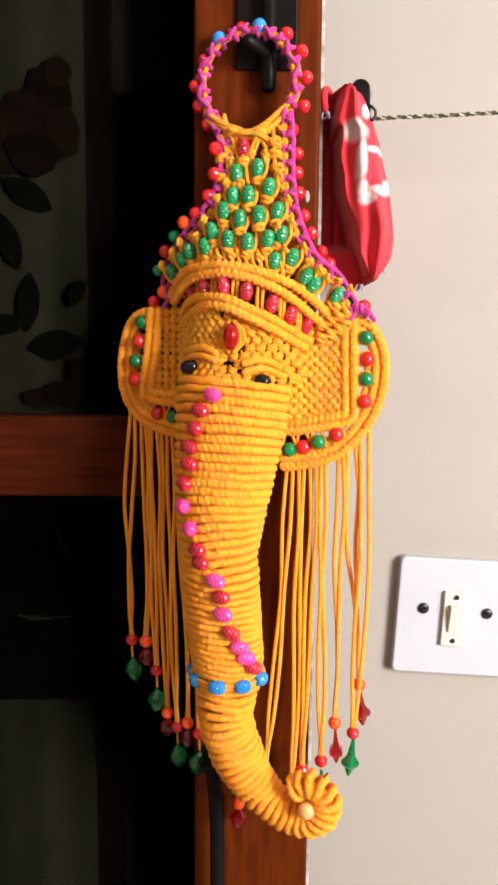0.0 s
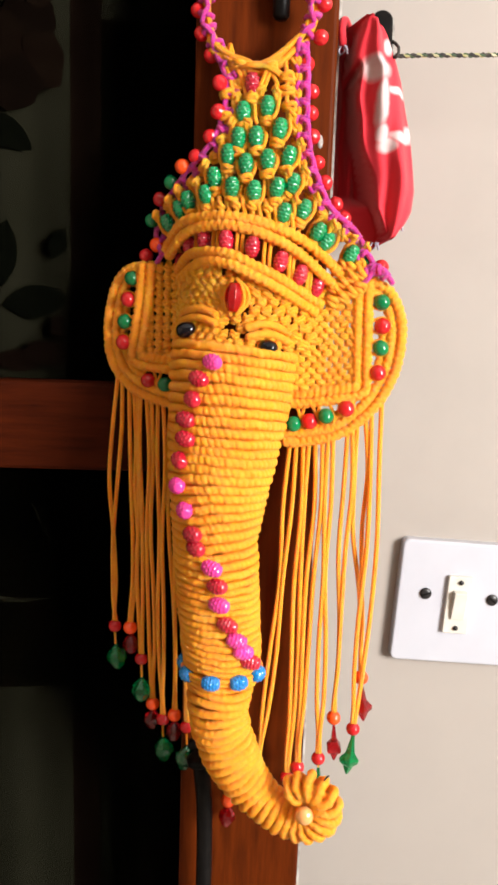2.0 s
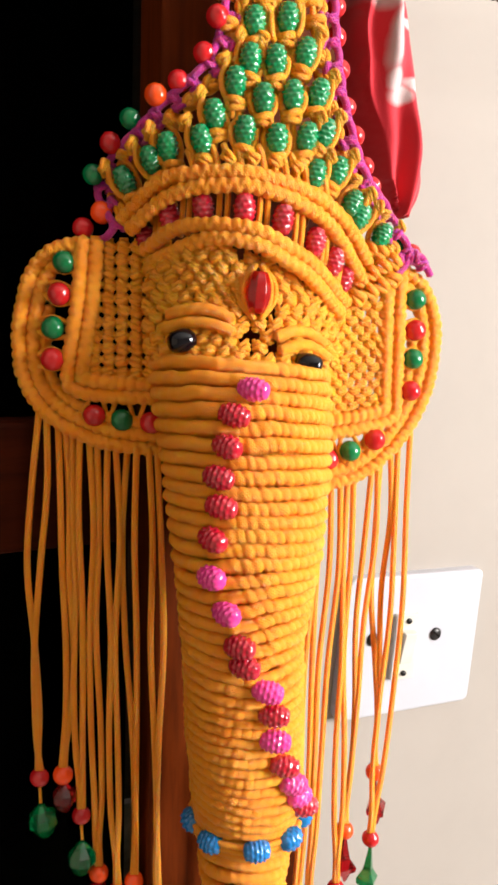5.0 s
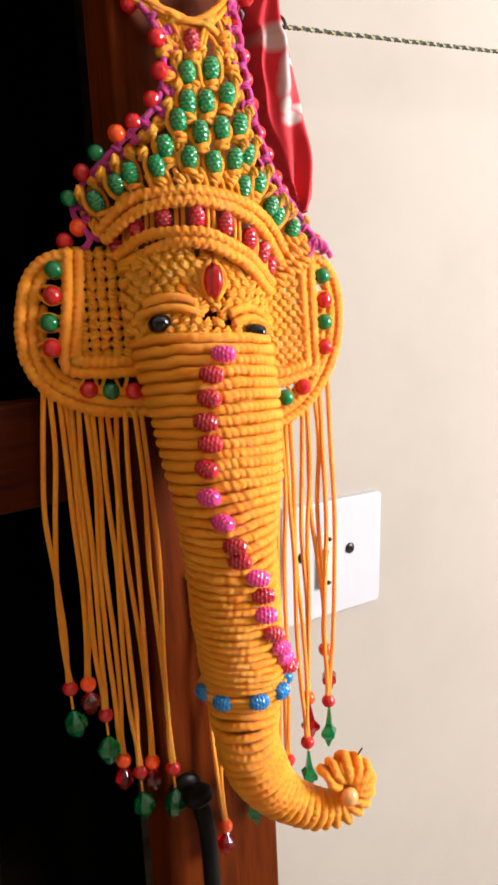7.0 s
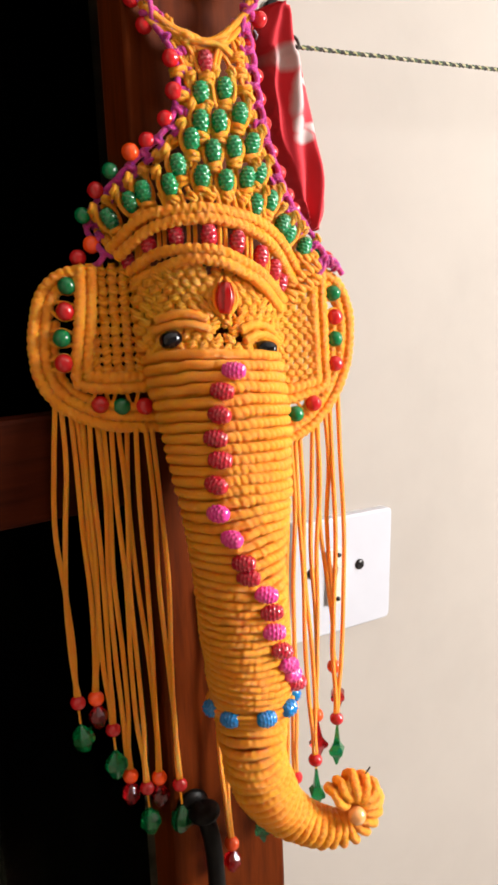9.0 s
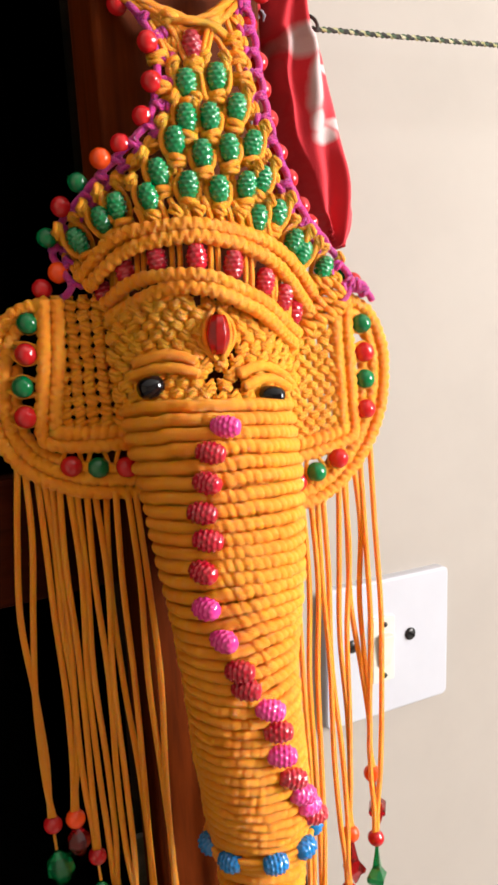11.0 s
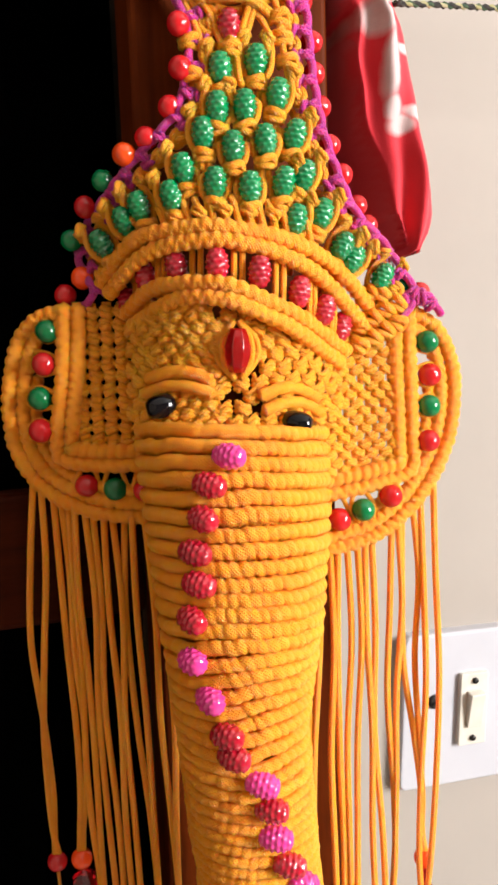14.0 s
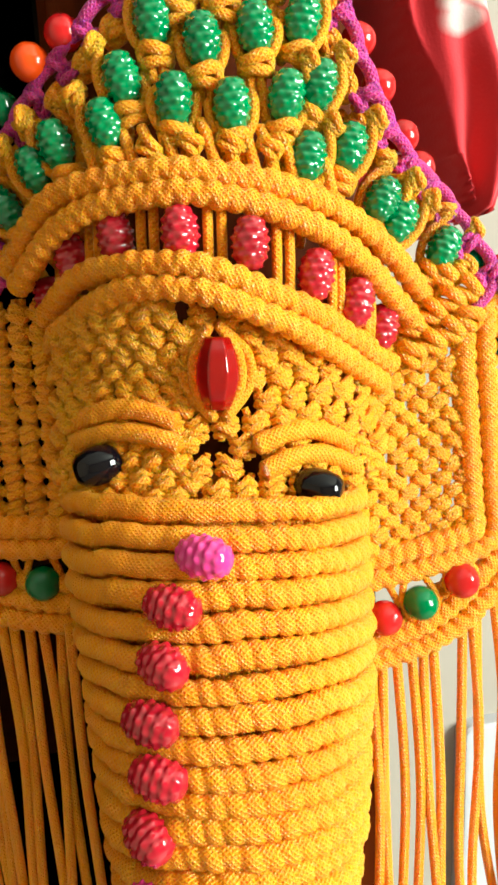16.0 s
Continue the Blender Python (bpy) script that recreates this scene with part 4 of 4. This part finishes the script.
BAND = [(-0.0483, 0.003, 1.4225), (-0.039, 0.0155, 1.433), (-0.0253, 0.0275, 1.4368), (-0.008, 0.0365, 1.4362), (0.0097, 0.0368, 1.4325), (0.0274, 0.0295, 1.424), (0.0395, 0.0215, 1.416), (0.0490, 0.0095, 1.4085)]
for k, (u, d, z) in enumerate(BAND):
    lean = -u * 650 - 4
    bead("band", at(u, d, z), band, (0, -lean * 0.55, u * 900))
    if k + 1 < len(BAND):
        u2, d2, z2 = BAND[k + 1]
        for s in (0.40, 0.60):
            m = at(u + (u2 - u) * s, d + (d2 - d) * s - 0.001, z + (z2 - z) * s)
            b = Build()
            b.tube([m + Vector((0.0004, 0.001, 0.0105)), m + Vector((0, -0.0003, 0)), m + Vector((-0.0004, 0.001, -0.0105))], CORD * 0.95, 8)
            part("spacer_cord", b.mesh("spacer_cord", YELLOW), band)


# knotted panels: forehead and both ears
def weave(b, knots, place, u0, u1, z0, z1, du, dz, keep=lambda u, z: True, size=1.0, shift=0.5, relief=1.0):
    """Rows of square knots over the surface that place() gives; shift: by how much of a knot each second row is offset."""
    row, z = 0, z1
    while z > z0:
        u = u0 + (du * shift if row % 2 else 0)
        while u < u1:
            uu, zz = u + rng.uniform(-0.0005, 0.0005), z + rng.uniform(-0.0004, 0.0004)
            if keep(uu, zz):
                c, l, r, t = place(uu, zz), place(uu - du * 0.5, zz), place(uu + du * 0.5, zz), place(uu, zz + dz)
                e, up = (r - l) * 0.5, t - c
                out = e.cross(up).normalized()
                out = (out if out.y < 0 else -out) * relief
                q = 1 if rng.random() < 0.5 else -1
                rad = 0.00172 * size * rng.uniform(0.92, 1.08)
                kn = Build()
                knots.append(kn)
                w, tip = (0.60, 0.10) if shift == 0 else (0.74, 0.20)
                kn.tube([c - e * w - up * 0.12 - out * 0.0014, c - e * 0.40 - up * (0.20 - tip * q) + out * 0.0009, c + e * 0.40 - up * (0.20 + tip * q) + out * 0.0010, c + e * w - up * 0.12 - out * 0.0014], rad, 7)
                kn.tube([c - e * w + up * 0.24 - out * 0.0016, c - e * 0.3 + up * (0.26 + tip * q) + out * 0.0005, c + e * 0.34 + up * (0.24 - tip * q) + out * 0.0004, c + e * w + up * 0.20 - out * 0.0016], rad * 0.95, 7)
                kn.tube([c - e * w * q - up * 0.46 - out * 0.0014, c - e * 0.15 * q - up * 0.5 - out * 0.0003, c + e * 0.5 * q - up * 0.42 - out * 0.0014], rad * 0.75, 6)
                for s in (-0.30, 0.30):
                    b.tube([c + e * s - up * 0.75 - out * 0.0018, c + e * s - out * 0.0012, c + e * (s if shift == 0 else s * 2.2) + up * 0.75 - out * 0.0018], rad * 0.72, 6, caps=False)
                if shift == 0:
                    b.tube([c + e * 0.5 - up * 0.02 - out * 0.0016, c + e * 1.0 + up * 0.04 - out * 0.0010, c + e * 1.5 - up * 0.02 - out * 0.0016], rad * 0.95, 6, caps=False)
            u += du
        z -= dz
        row += 1


def face_d(u, z):
    front = steady(z, [(1.345, 0.060), (1.362, 0.052), (1.370, 0.0445), (1.380, 0.039), (1.40, 0.0355), (1.425, 0.0375), (1.44, 0.036)])
    q = min(abs(u + 0.003), 0.0505)
    return front - (0.053 - math.sqrt(0.053 ** 2 - q * q)) * (1.0 if z > 1.38 else 0.95)


def face(u, z):
    return at(u, face_d(u, z), z)


def band_low(u):
    return steady(u, [(-0.05, 1.411), (-0.0257, 1.419), (-0.005, 1.4185), (0.0245, 1.405), (0.049, 1.389)])


TILAK = (-0.001, 1.400)
b = Build()
tied = []
def free(u, z):
    """Clear of the headband, the red oval bead and the two small holes above the trunk."""
    return z < band_low(u) + 0.001 and math.hypot((u - TILAK[0]) / 0.0085, (z - TILAK[1]) / 0.0115) > 1 and math.hypot(u + 0.0015, z - 1.3823) > 0.0036 and math.hypot(u - 0.006, z - 1.3745) > 0.0028


weave(b, tied, face, -0.0475, -0.0085, 1.366, 1.420, 0.0062, 0.0047, free, relief=0.6)
weave(b, tied, face, -0.0075, 0.049, 1.366, 1.420, 0.0078, 0.0056, free, size=0.86, relief=0.75)
forehead = part("forehead", b.mesh("forehead", YELLOW), hanging)
for kn in tied:
    part("knot", kn.mesh("knot", YELLOW), forehead)
for s, z0, u0, u1 in ((0, 1.3905, -0.040, -0.0125), (0, 1.3845, -0.041, -0.012), (1, 1.3805, 0.008, 0.0345), (1, 1.3742, 0.0095, 0.036)):
    row = []
    for k in range(7):
        t = k / 6
        u = u0 + (u1 - u0) * t
        z = z0 + 0.003 * math.sin(math.pi * t) - (0.0035 * t ** 3 if s else 0.002 * (1 - t) ** 2 + 0.0025 * t)
        row.append(at(u, face_d(u, z) + 0.0022, z))
    b = Build()
    b.tube(smooth_path(row, 0.0008), 0.0027, 10, swell=hitch(0.0058, 0.10, 0.4, z0 * 900))
    part("brow_cord", b.mesh("brow_cord", YELLOW), forehead)
for s in (-1, 1):
    for k, w in enumerate((0.0058, 0.0082)):
        b = Build()
        b.tube(smooth_path([at(TILAK[0] + 0.001 * s, face_d(0, 1.41) + 0.002, 1.4125), at(TILAK[0] + w * s, face_d(w, 1.404) + 0.002 - 0.001 * k, 1.4045), at(TILAK[0] + w * s, face_d(w, 1.397) + 0.002 - 0.001 * k, 1.396), at(TILAK[0] + 0.0015 * s, face_d(0, 1.388) + 0.002, 1.388)], 0.0015), CORD, 8)
        part("mark_cord", b.mesh("mark_cord", YELLOW), forehead)
b = Build()
b.lathe([(-0.0094, 0.0026), (-0.0091, 0.0034), (-0.006, 0.0047), (-0.002, 0.0057), (0.002, 0.0057), (0.006, 0.0047), (0.0091, 0.0034), (0.0094, 0.0026)], None, 56, lambda q, a: math.cos(math.pi / 8) / math.cos(a % (math.pi / 4) - math.pi / 8) * 1.03)
ob = part("oval_bead", b.mesh("oval_bead", RUBY_OVAL), forehead, "clear red faceted oval bead", Matrix.Translation(at(TILAK[0], 0.0395, TILAK[1])) @ pose(0, 0, 0, 4, 0, 68))
for u, d, z, tilt in ((-0.0345, 0.0350, 1.3772, (0, 78, 10)), (0.0236, 0.0420, 1.3682, (0, 100, -25))):
    eye = part("eye", Build().lathe([(-0.0064, 0.0018), (-0.0062, 0.0030), (-0.0045, 0.0046), (-0.0015, 0.0054), (0.0015, 0.0054), (0.0045, 0.0046), (0.0062, 0.0030), (0.0064, 0.0018)], None, 12).mesh("eye", BLACK_BEAD), hanging, "glossy black bead")
    eye.matrix_basis = Matrix.Translation(at(u, d, z)) @ pose(0, 0, 0, *tilt)


def offset(pts, dist):
    """The curve moved sideways in the ear's plane."""
    out = []
    for k, p in enumerate(pts):
        t = (pts[min(k + 1, len(pts) - 1)] - pts[max(k - 1, 0)]).normalized()
        out.append(p + Vector((-t.z, 0, t.x)) * dist)
    return out


def ear(side, outer, inner, panel, beads):
    path = smooth_path([at(*p) for p in outer], 0.0007)
    path_in = smooth_path([at(*p) for p in inner], 0.0007)
    b = Build()
    u0, u1, z0, z1 = panel

    def flat(u, z):
        lift = 0.012 * max(0.0, 1 - (abs(u) - 0.036) / 0.03) ** 2
        return at(u, lift, z)
    tied = []
    weave(b, tied, flat, u0, u1, z0, z1, 0.0066 if side < 0 else 0.0072, 0.0060 if side < 0 else 0.0040, size=1.0 if side < 0 else 0.80, shift=0 if side < 0 else 0.5, relief=0.8 if side < 0 else 0.55)
    holder = part("ear", b.mesh("ear", YELLOW), hanging)
    for kn in tied:
        part("knot", kn.mesh("knot", YELLOW), holder)
    wide = [p for p in path if min((p - q).length for q in path_in) > 0.0205 and p.z < path[0].z - 0.03]
    for line, off in ((path, 0.0034), (path, 0.0101), (path_in, 0.0), (path_in, 0.0066), (wide, 0.0160)):
        if len(line) < 12:
            continue
        b = Build()
        b.tube(offset(line, -off * side), 0.0036 if off < 0.012 else 0.0028, 11, swell=hitch(0.0045, 0.21, 0.3 if off > 0.004 else -0.3, off * 700))
        part("border_cord", b.mesh("border_cord", YELLOW), holder)
    near = offset(path, -0.0098 * side)
    for u, d, z, kind in beads:
        c = at(u, d, z)
        bead("ear_" + kind, c, holder, (rng.uniform(0, 60), rng.uniform(0, 60), 0))
        a = min(near, key=lambda p: (p - c).length)
        i2 = min(path_in, key=lambda p: (p - c).length)
        t = (a - i2).normalized()
        across = Vector((-t.z, 0, t.x))
        for s in (-1, 1):
            b = Build()
            b.tube(smooth_path([a + across * 0.0022 * s, c + across * 0.0057 * s + Vector((0, 0.0012, 0)), i2 + across * 0.0022 * s], 0.002), CORD * 0.85, 7)
            part("bead_cord", b.mesh("bead_cord", YELLOW), holder)
    return holder


ear(1, [(0.087, -0.003, 1.4175), (0.0995, -0.005, 1.4095), (0.1085, -0.006, 1.3929), (0.1105, -0.006, 1.3719), (0.1070, -0.005, 1.3508), (0.0970, -0.004, 1.3298), (0.0835, -0.002, 1.3141), (0.0661, 0.000, 1.3027), (0.0444, 0.002, 1.2976), (0.030, 0.003, 1.2965)],
    [(0.0835, -0.001, 1.414), (0.0838, -0.001, 1.394), (0.0846, -0.001, 1.373), (0.0850, -0.001, 1.355), (0.0855, -0.001, 1.343), (0.0820, 0, 1.3365), (0.0666, 0.002, 1.3325), (0.0465, 0.003, 1.3290), (0.032, 0.004, 1.3275)],
    (0.036, 0.0775, 1.338, 1.412),
    [(0.0928, -0.002, 1.4, "green"), (0.0940, -0.002, 1.384, "red"), (0.0938, -0.002, 1.369, "green"), (0.0930, -0.001, 1.352, "red"), (0.073, 0.004, 1.3265, "red"), (0.0592, 0.005, 1.3205, "green"), (0.0478, 0.004, 1.316, "red"), (0.0365, 0.005, 1.3135, "green")])
ear(-1, [(-0.078, 0.000, 1.4230), (-0.093, -0.004, 1.4196), (-0.1050, -0.008, 1.4071), (-0.1105, -0.009, 1.387), (-0.1116, -0.009, 1.3666), (-0.1072, -0.008, 1.3482), (-0.0945, -0.004, 1.3331), (-0.0734, 0.001, 1.3227), (-0.0502, 0.003, 1.3187), (-0.034, 0.005, 1.318)],
    [(-0.0781, 0.001, 1.4220), (-0.0798, 0.001, 1.4011), (-0.0822, 0.001, 1.3808), (-0.0852, 0.001, 1.3603), (-0.0835, 0.001, 1.3515), (-0.0693, 0.003, 1.3480), (-0.0512, 0.004, 1.3475), (-0.036, 0.005, 1.3475)],
    (-0.0725, -0.035, 1.354, 1.419),
    [(-0.0868, -0.001, 1.411, "green"), (-0.0892, 0.000, 1.396, "red"), (-0.0922, -0.001, 1.380, "green"), (-0.0924, 0.001, 1.365, "red"), (-0.0725, 0.002, 1.338, "red"), (-0.0592, 0.003, 1.336, "green"), (-0.045, 0.005, 1.335, "red")])

# lumps that join the end of the headband to the ear
for u, z in ((0.0600, 1.4085), (0.0655, 1.4030), (0.0660, 1.4120), (0.0715, 1.4065), (0.0720, 1.4155), (0.0770, 1.4100), (0.0775, 1.4185), (0.0700, 1.4230), (0.0590, 1.4000)):
    b = Build()
    knot(b, at(u, 0.0015, z), 0.0040, along=Vector((0.5, 0, 0.87)))
    part("knot", b.mesh("knot", YELLOW), band)

# trunk: rows of hitches round a tapering core
TAPER = [(1.105, -0.0003, 0.0530, 0.0195), (1.12, -0.0003, 0.0520, 0.0200), (1.14, 0.0006, 0.0485, 0.0240), (1.16, 0.0006, 0.0510, 0.0279), (1.20, -0.0028, 0.0520, 0.0286), (1.24, -0.0053, 0.0541, 0.0285), (1.28, -0.0042, 0.0503, 0.0341), (1.32, -0.0031, 0.0368, 0.0397), (1.36, -0.0042, 0.0213, 0.0435), (1.372, -0.0042, 0.012, 0.0430)]


def taper(z):
    zs = [r[0] for r in TAPER]
    return tuple(float(np.interp(z, zs, [r[k] for r in TAPER])) for k in (1, 2, 3))


LINE = [(1.365, -0.0050), (1.36, -0.0073), (1.349, -0.0155), (1.336, -0.0187), (1.323, -0.0223), (1.311, -0.0213), (1.297, -0.0247), (1.281, -0.0252), (1.266, -0.0189), (1.251, -0.0128), (1.242, -0.0104), (1.2295, 0.0005), (1.2175, 0.0040), (1.2045, 0.0055), (1.1905, 0.0108), (1.1790, 0.0165), (1.1705, 0.0205), (1.1620, 0.0245)]
LINE_ASC = list(reversed(LINE))
core = Build()
HEIGHTS = (1.352, 1.34, 1.31, 1.28, 1.25, 1.22, 1.19, 1.16, 1.14)
core.tube([at(taper(q)[0], taper(q)[1] - 0.001, q) for q in HEIGHTS], [max(0.006, taper(q)[2] - 0.007) * 0.96 for q in HEIGHTS], 28)
trunk = part("trunk", core.mesh("trunk", YELLOW), hanging)
z, k = 1.3655, 0
while z > 1.150:
    pitch = (0.0066 if z > 1.28 else 0.0058 if z > 1.22 else 0.0049) * rng.uniform(0.95, 1.05)
    ring = []
    n = 520
    for s in range(n):
        a = 2 * math.pi * s / n + math.pi
        across = math.sin(a)
        zz = z - 0.0018 * across + 0.0007 * math.sin(2.3 * across + z * 90) + 0.0007 * noise.noise((across * 4, math.cos(a) * 4, z * 90))
        zz += 0.0050 * (math.cos(a) - 0.55) * min(1.0, max(0.0, (z - 1.22) / 0.1))
        if 1.18 < z < 1.33:
            lu = steady(z, LINE_ASC) / 0.035
            rise = math.sin(math.pi * (z - 1.18) / 0.15) ** 2
            zz += (0.0070 * max(0.0, across - lu) - 0.0045 * max(0.0, across - lu - 0.6)) * rise
        cu, cd, r = taper(zz)
        r -= 0.0024 - 0.0008 * noise.noise((across * 5 + k, 3, z * 60))
        d = cd + r * math.cos(a)
        ring.append(at(cu + r * across, max(d, -0.0045 + 0.004 * abs(across)), zz))
    b = Build()
    b.tube(ring, pitch * 0.485, 12, True, swell=wrapped(ring, 0.0037 if z < 1.26 else 0.0043, steady(z, LINE_ASC), k, min(1.0, max(0.0, (1.29 - z) / 0.08))))
    middle = at(taper(z)[0], taper(z)[1], z)
    low = []
    for q in ring:
        inward = Vector((middle.x - q.x, middle.y - q.y, 0)).normalized()
        low.append(q + inward * 0.0023 + Vector((0, 0, -pitch * 0.5)))
    b.tube(low, pitch * 0.25, 7, True, swell=hitch(0.0029, 0.42, 0.6, k))
    part("coil", b.mesh("coil", YELLOW), trunk)
    z -= pitch
    k += 1
LOWER = smooth_path([at(0.0006, 0.0485, 1.150), at(0.0006, 0.0505, 1.135), at(-0.0003, 0.052, 1.118), at(0.0036, 0.0500, 1.095), at(0.0175, 0.0485, 1.066), at(0.037, 0.0500, 1.0480), at(0.055, 0.0530, 1.0400), at(0.0700, 0.0555, 1.0415), at(0.0785, 0.057, 1.0530), at(0.0760, 0.058, 1.0665), at(0.065, 0.058, 1.0715), at(0.057, 0.057, 1.0660)], 0.0060)
GIRTH = [0.0265, 0.0225, 0.0205, 0.0200, 0.0195, 0.0170, 0.0148, 0.0135, 0.0125, 0.0118, 0.0108, 0.0098]
for k, p in enumerate(LOWER):
    t = (LOWER[min(k + 1, len(LOWER) - 1)] - LOWER[max(k - 1, 0)]).normalized()
    e1 = Vector((0, -1, 0))
    e1 = (e1 - t * e1.dot(t)).normalized()
    e2 = t.cross(e1)
    r = float(np.interp(k / (len(LOWER) - 1), np.linspace(0, 1, len(GIRTH)), GIRTH)) - 0.0022 + rng.uniform(-0.0005, 0.0005)
    ring = []
    n = 130
    for s in range(n):
        a = 2 * math.pi * s / n
        ring.append(p + e1 * (r * math.cos(a)) + e2 * (r * math.sin(a)) + t * (0.0007 * math.sin(3 * a + k)))
    b = Build()
    b.tube(ring, 0.0030, 10, True, swell=hitch(0.0042, 0.17, 0.3 if k % 2 else -0.3, k))
    part("coil", b.mesh("coil", YELLOW), trunk)
b = Build()
b.tube(smooth_path([at(0.0755, 0.060, 1.0700), at(0.0775, 0.0605, 1.0790), at(0.0805, 0.061, 1.0835)], 0.0015), 0.0006, 6)
part("loose_thread", b.mesh("loose_thread", STRAND_BLACK), trunk, "dark loose thread end")
ob = part("centre_bead", ball(0.0062, 0.9).mesh("centre_bead", AMBER), trunk, "peach pearl bead", Matrix.Translation(at(0.0660, 0.0680, 1.0555)) @ pose(0, 0, 0, 80))
for k, (z, u) in enumerate(LINE[1:]):
    cu, cd, r = taper(z)
    r += 0.0012
    s = max(-0.95, min(0.95, (u - cu) / r))
    d = cd + r * math.sqrt(1 - s * s)
    kind = "trunk_pink" if k in (0, 6, 7, 10, 12, 14, 15) else "trunk_red"
    bead(kind, at(u, d, z - 0.001), trunk, (rng.uniform(0, 40), 90 + rng.uniform(-7, 7) + (6 if k < 13 else 18), max(-45, min(38, math.degrees(math.asin(s))))))
for u, d, z, turn in ((-0.0195, 0.0655, 1.1455, -50), (0.0002, 0.0765, 1.1465, 0), (0.0178, 0.0705, 1.1465, 40), (0.0275, 0.0555, 1.1475, 75), (-0.0262, 0.0500, 1.147, -85)):
    bead("blue", at(u, d, z), trunk, (0, 90, turn))
b = Build()
for r, dz in ((0.0272, 0.0012), (0.0268, -0.0016)):
    b.tube([at(0.0006 + r * math.sin(2 * math.pi * s / 60), 0.0485 + r * math.cos(2 * math.pi * s / 60), 1.1465 + dz) for s in range(60)], 0.0015, 8, True)
part("band_cord", b.mesh("band_cord", YELLOW), trunk)

# fringe: pairs of loose cords ending in beads and drops

def tassel(tops, bottom, kind, hang=None, gap=0.0, bow=0.0, late=1.5):
    strand = None
    u1, d1, z1 = bottom
    for k, (u0, z0) in enumerate(tops):
        s = -1 if k % 2 == 0 else 1
        w1, w2 = rng.uniform(-0.002, 0.002), rng.uniform(-0.0015, 0.0015)
        z0 += 0.006
        rest = 0.006 if -0.055 < u0 < -0.02 else -0.001 - 0.004 * (abs(u0) > 0.08)
        pts = [at(u0, rest, z0)]
        for t in (0.2, 0.42, 0.64, 0.82, 0.93):
            sway = bow * math.sin(math.pi * t) + (w1 * math.sin(2 * math.pi * t) + w2 * math.sin(3.3 * math.pi * t))
            open_ = s * 0.0028 * (1 - t) ** 0.6 if len(tops) > 1 else 0.0
            pts.append(at(u0 + (u1 - u0) * t ** late + sway + open_ * 0.4, d1 * t + rest * (1 - t) + rng.uniform(-0.001, 0.001), z0 + (z1 + 0.004 - z0) * t))
        pts.append(at(u1 + 0.0008 * s, d1, z1 + 0.004))
        b = Build()
        b.tube(smooth_path(pts, 0.004), CORD * 1.18, 8)
        if strand is None:
            strand = part("fringe_tassel", b.mesh("fringe_tassel", YELLOW), hanging)
        else:
            part("fringe_cord", b.mesh("fringe_cord", YELLOW), strand)
    bead(kind, at(u1, d1, z1), strand, (rng.uniform(0, 40), rng.uniform(0, 40), 0))
    if hang:
        b = Build()
        b.tube([at(u1, d1, z1 - 0.004), at(u1 + 0.0005, d1, z1 - 0.004 - gap)], 0.0009, 6)
        part("drop_thread", b.mesh("drop_thread", YELLOW), strand)
        bead(hang, at(u1 + 0.0005, d1, z1 - 0.005 - gap), strand, (rng.uniform(-6, 6), rng.uniform(-8, 8), rng.uniform(0, 60)))


tassel([(-0.0987, 1.3356), (-0.0955, 1.3340)], (-0.1004, -0.005, 1.1417), "red", "emerald_ball", 0.011, -0.004)
tassel([(-0.0900, 1.3290), (-0.0865, 1.3256)], (-0.0882, -0.0066, 1.1412), "orange", "ruby_ball", 0.0, 0.003)
tassel([(-0.0830, 1.3240), (-0.0795, 1.3224)], (-0.0785, -0.0061, 1.1163), "red", "emerald_ball", 0.011)
tassel([(-0.0750, 1.3210), (-0.0712, 1.3207)], (-0.0689, -0.0071, 1.079), "orange", "ruby_ball", 0.0)
tassel([(-0.0660, 1.319), (-0.0620, 1.318)], (-0.0588, -0.0029, 1.0694), "red", "emerald_ball", 0.011)
tassel([(-0.0560, 1.3172), (-0.0520, 1.3168)], (-0.0496, -0.0040, 1.0739), "orange", "ruby_ball", 0.0)
tassel([(-0.0460, 1.317), (-0.0420, 1.317)], (-0.0372, 0.0035, 1.0695), "red", "emerald_ball", 0.011, 0.002)
tassel([(-0.008, 1.20), (0.004, 1.20)], (-0.002, 0.0053, 1.0139), "orange", "ruby_ball", 0.0)
tassel([(0.0340, 1.2965), (0.0385, 1.2965)], (0.0200, 0.004, 1.0450), "red", "emerald_drop", 0.002)
tassel([(0.0434, 1.2965), (0.0475, 1.2975)], (0.0430, 0.003, 1.0400), "red", "emerald_drop", -0.002, 0.0)
tassel([(0.0520, 1.2975), (0.0570, 1.2990)], (0.0510, 0.003, 1.0500), "red", "ruby_drop", 0.002)
tassel([(0.0610, 1.2997), (0.0643, 1.3008)], (0.0665, 0.0049, 1.061), "red", "emerald_drop", 0.003)
tassel([(0.0745, 1.3060), (0.0775, 1.3080)], (0.0751, -0.009, 1.088), "orange", "ruby_drop", 0.0)
tassel([(0.0900, 1.3185), (0.0965, 1.3285)], (0.0904, -0.0057, 1.083), "red", "emerald_drop", 0.0, 0.002, 4.0)
tassel([(0.0805, 1.3096), (0.0860, 1.3145)], (0.0936, -0.0142, 1.1209), "orange", "ruby_drop", 0.0, 0.0)
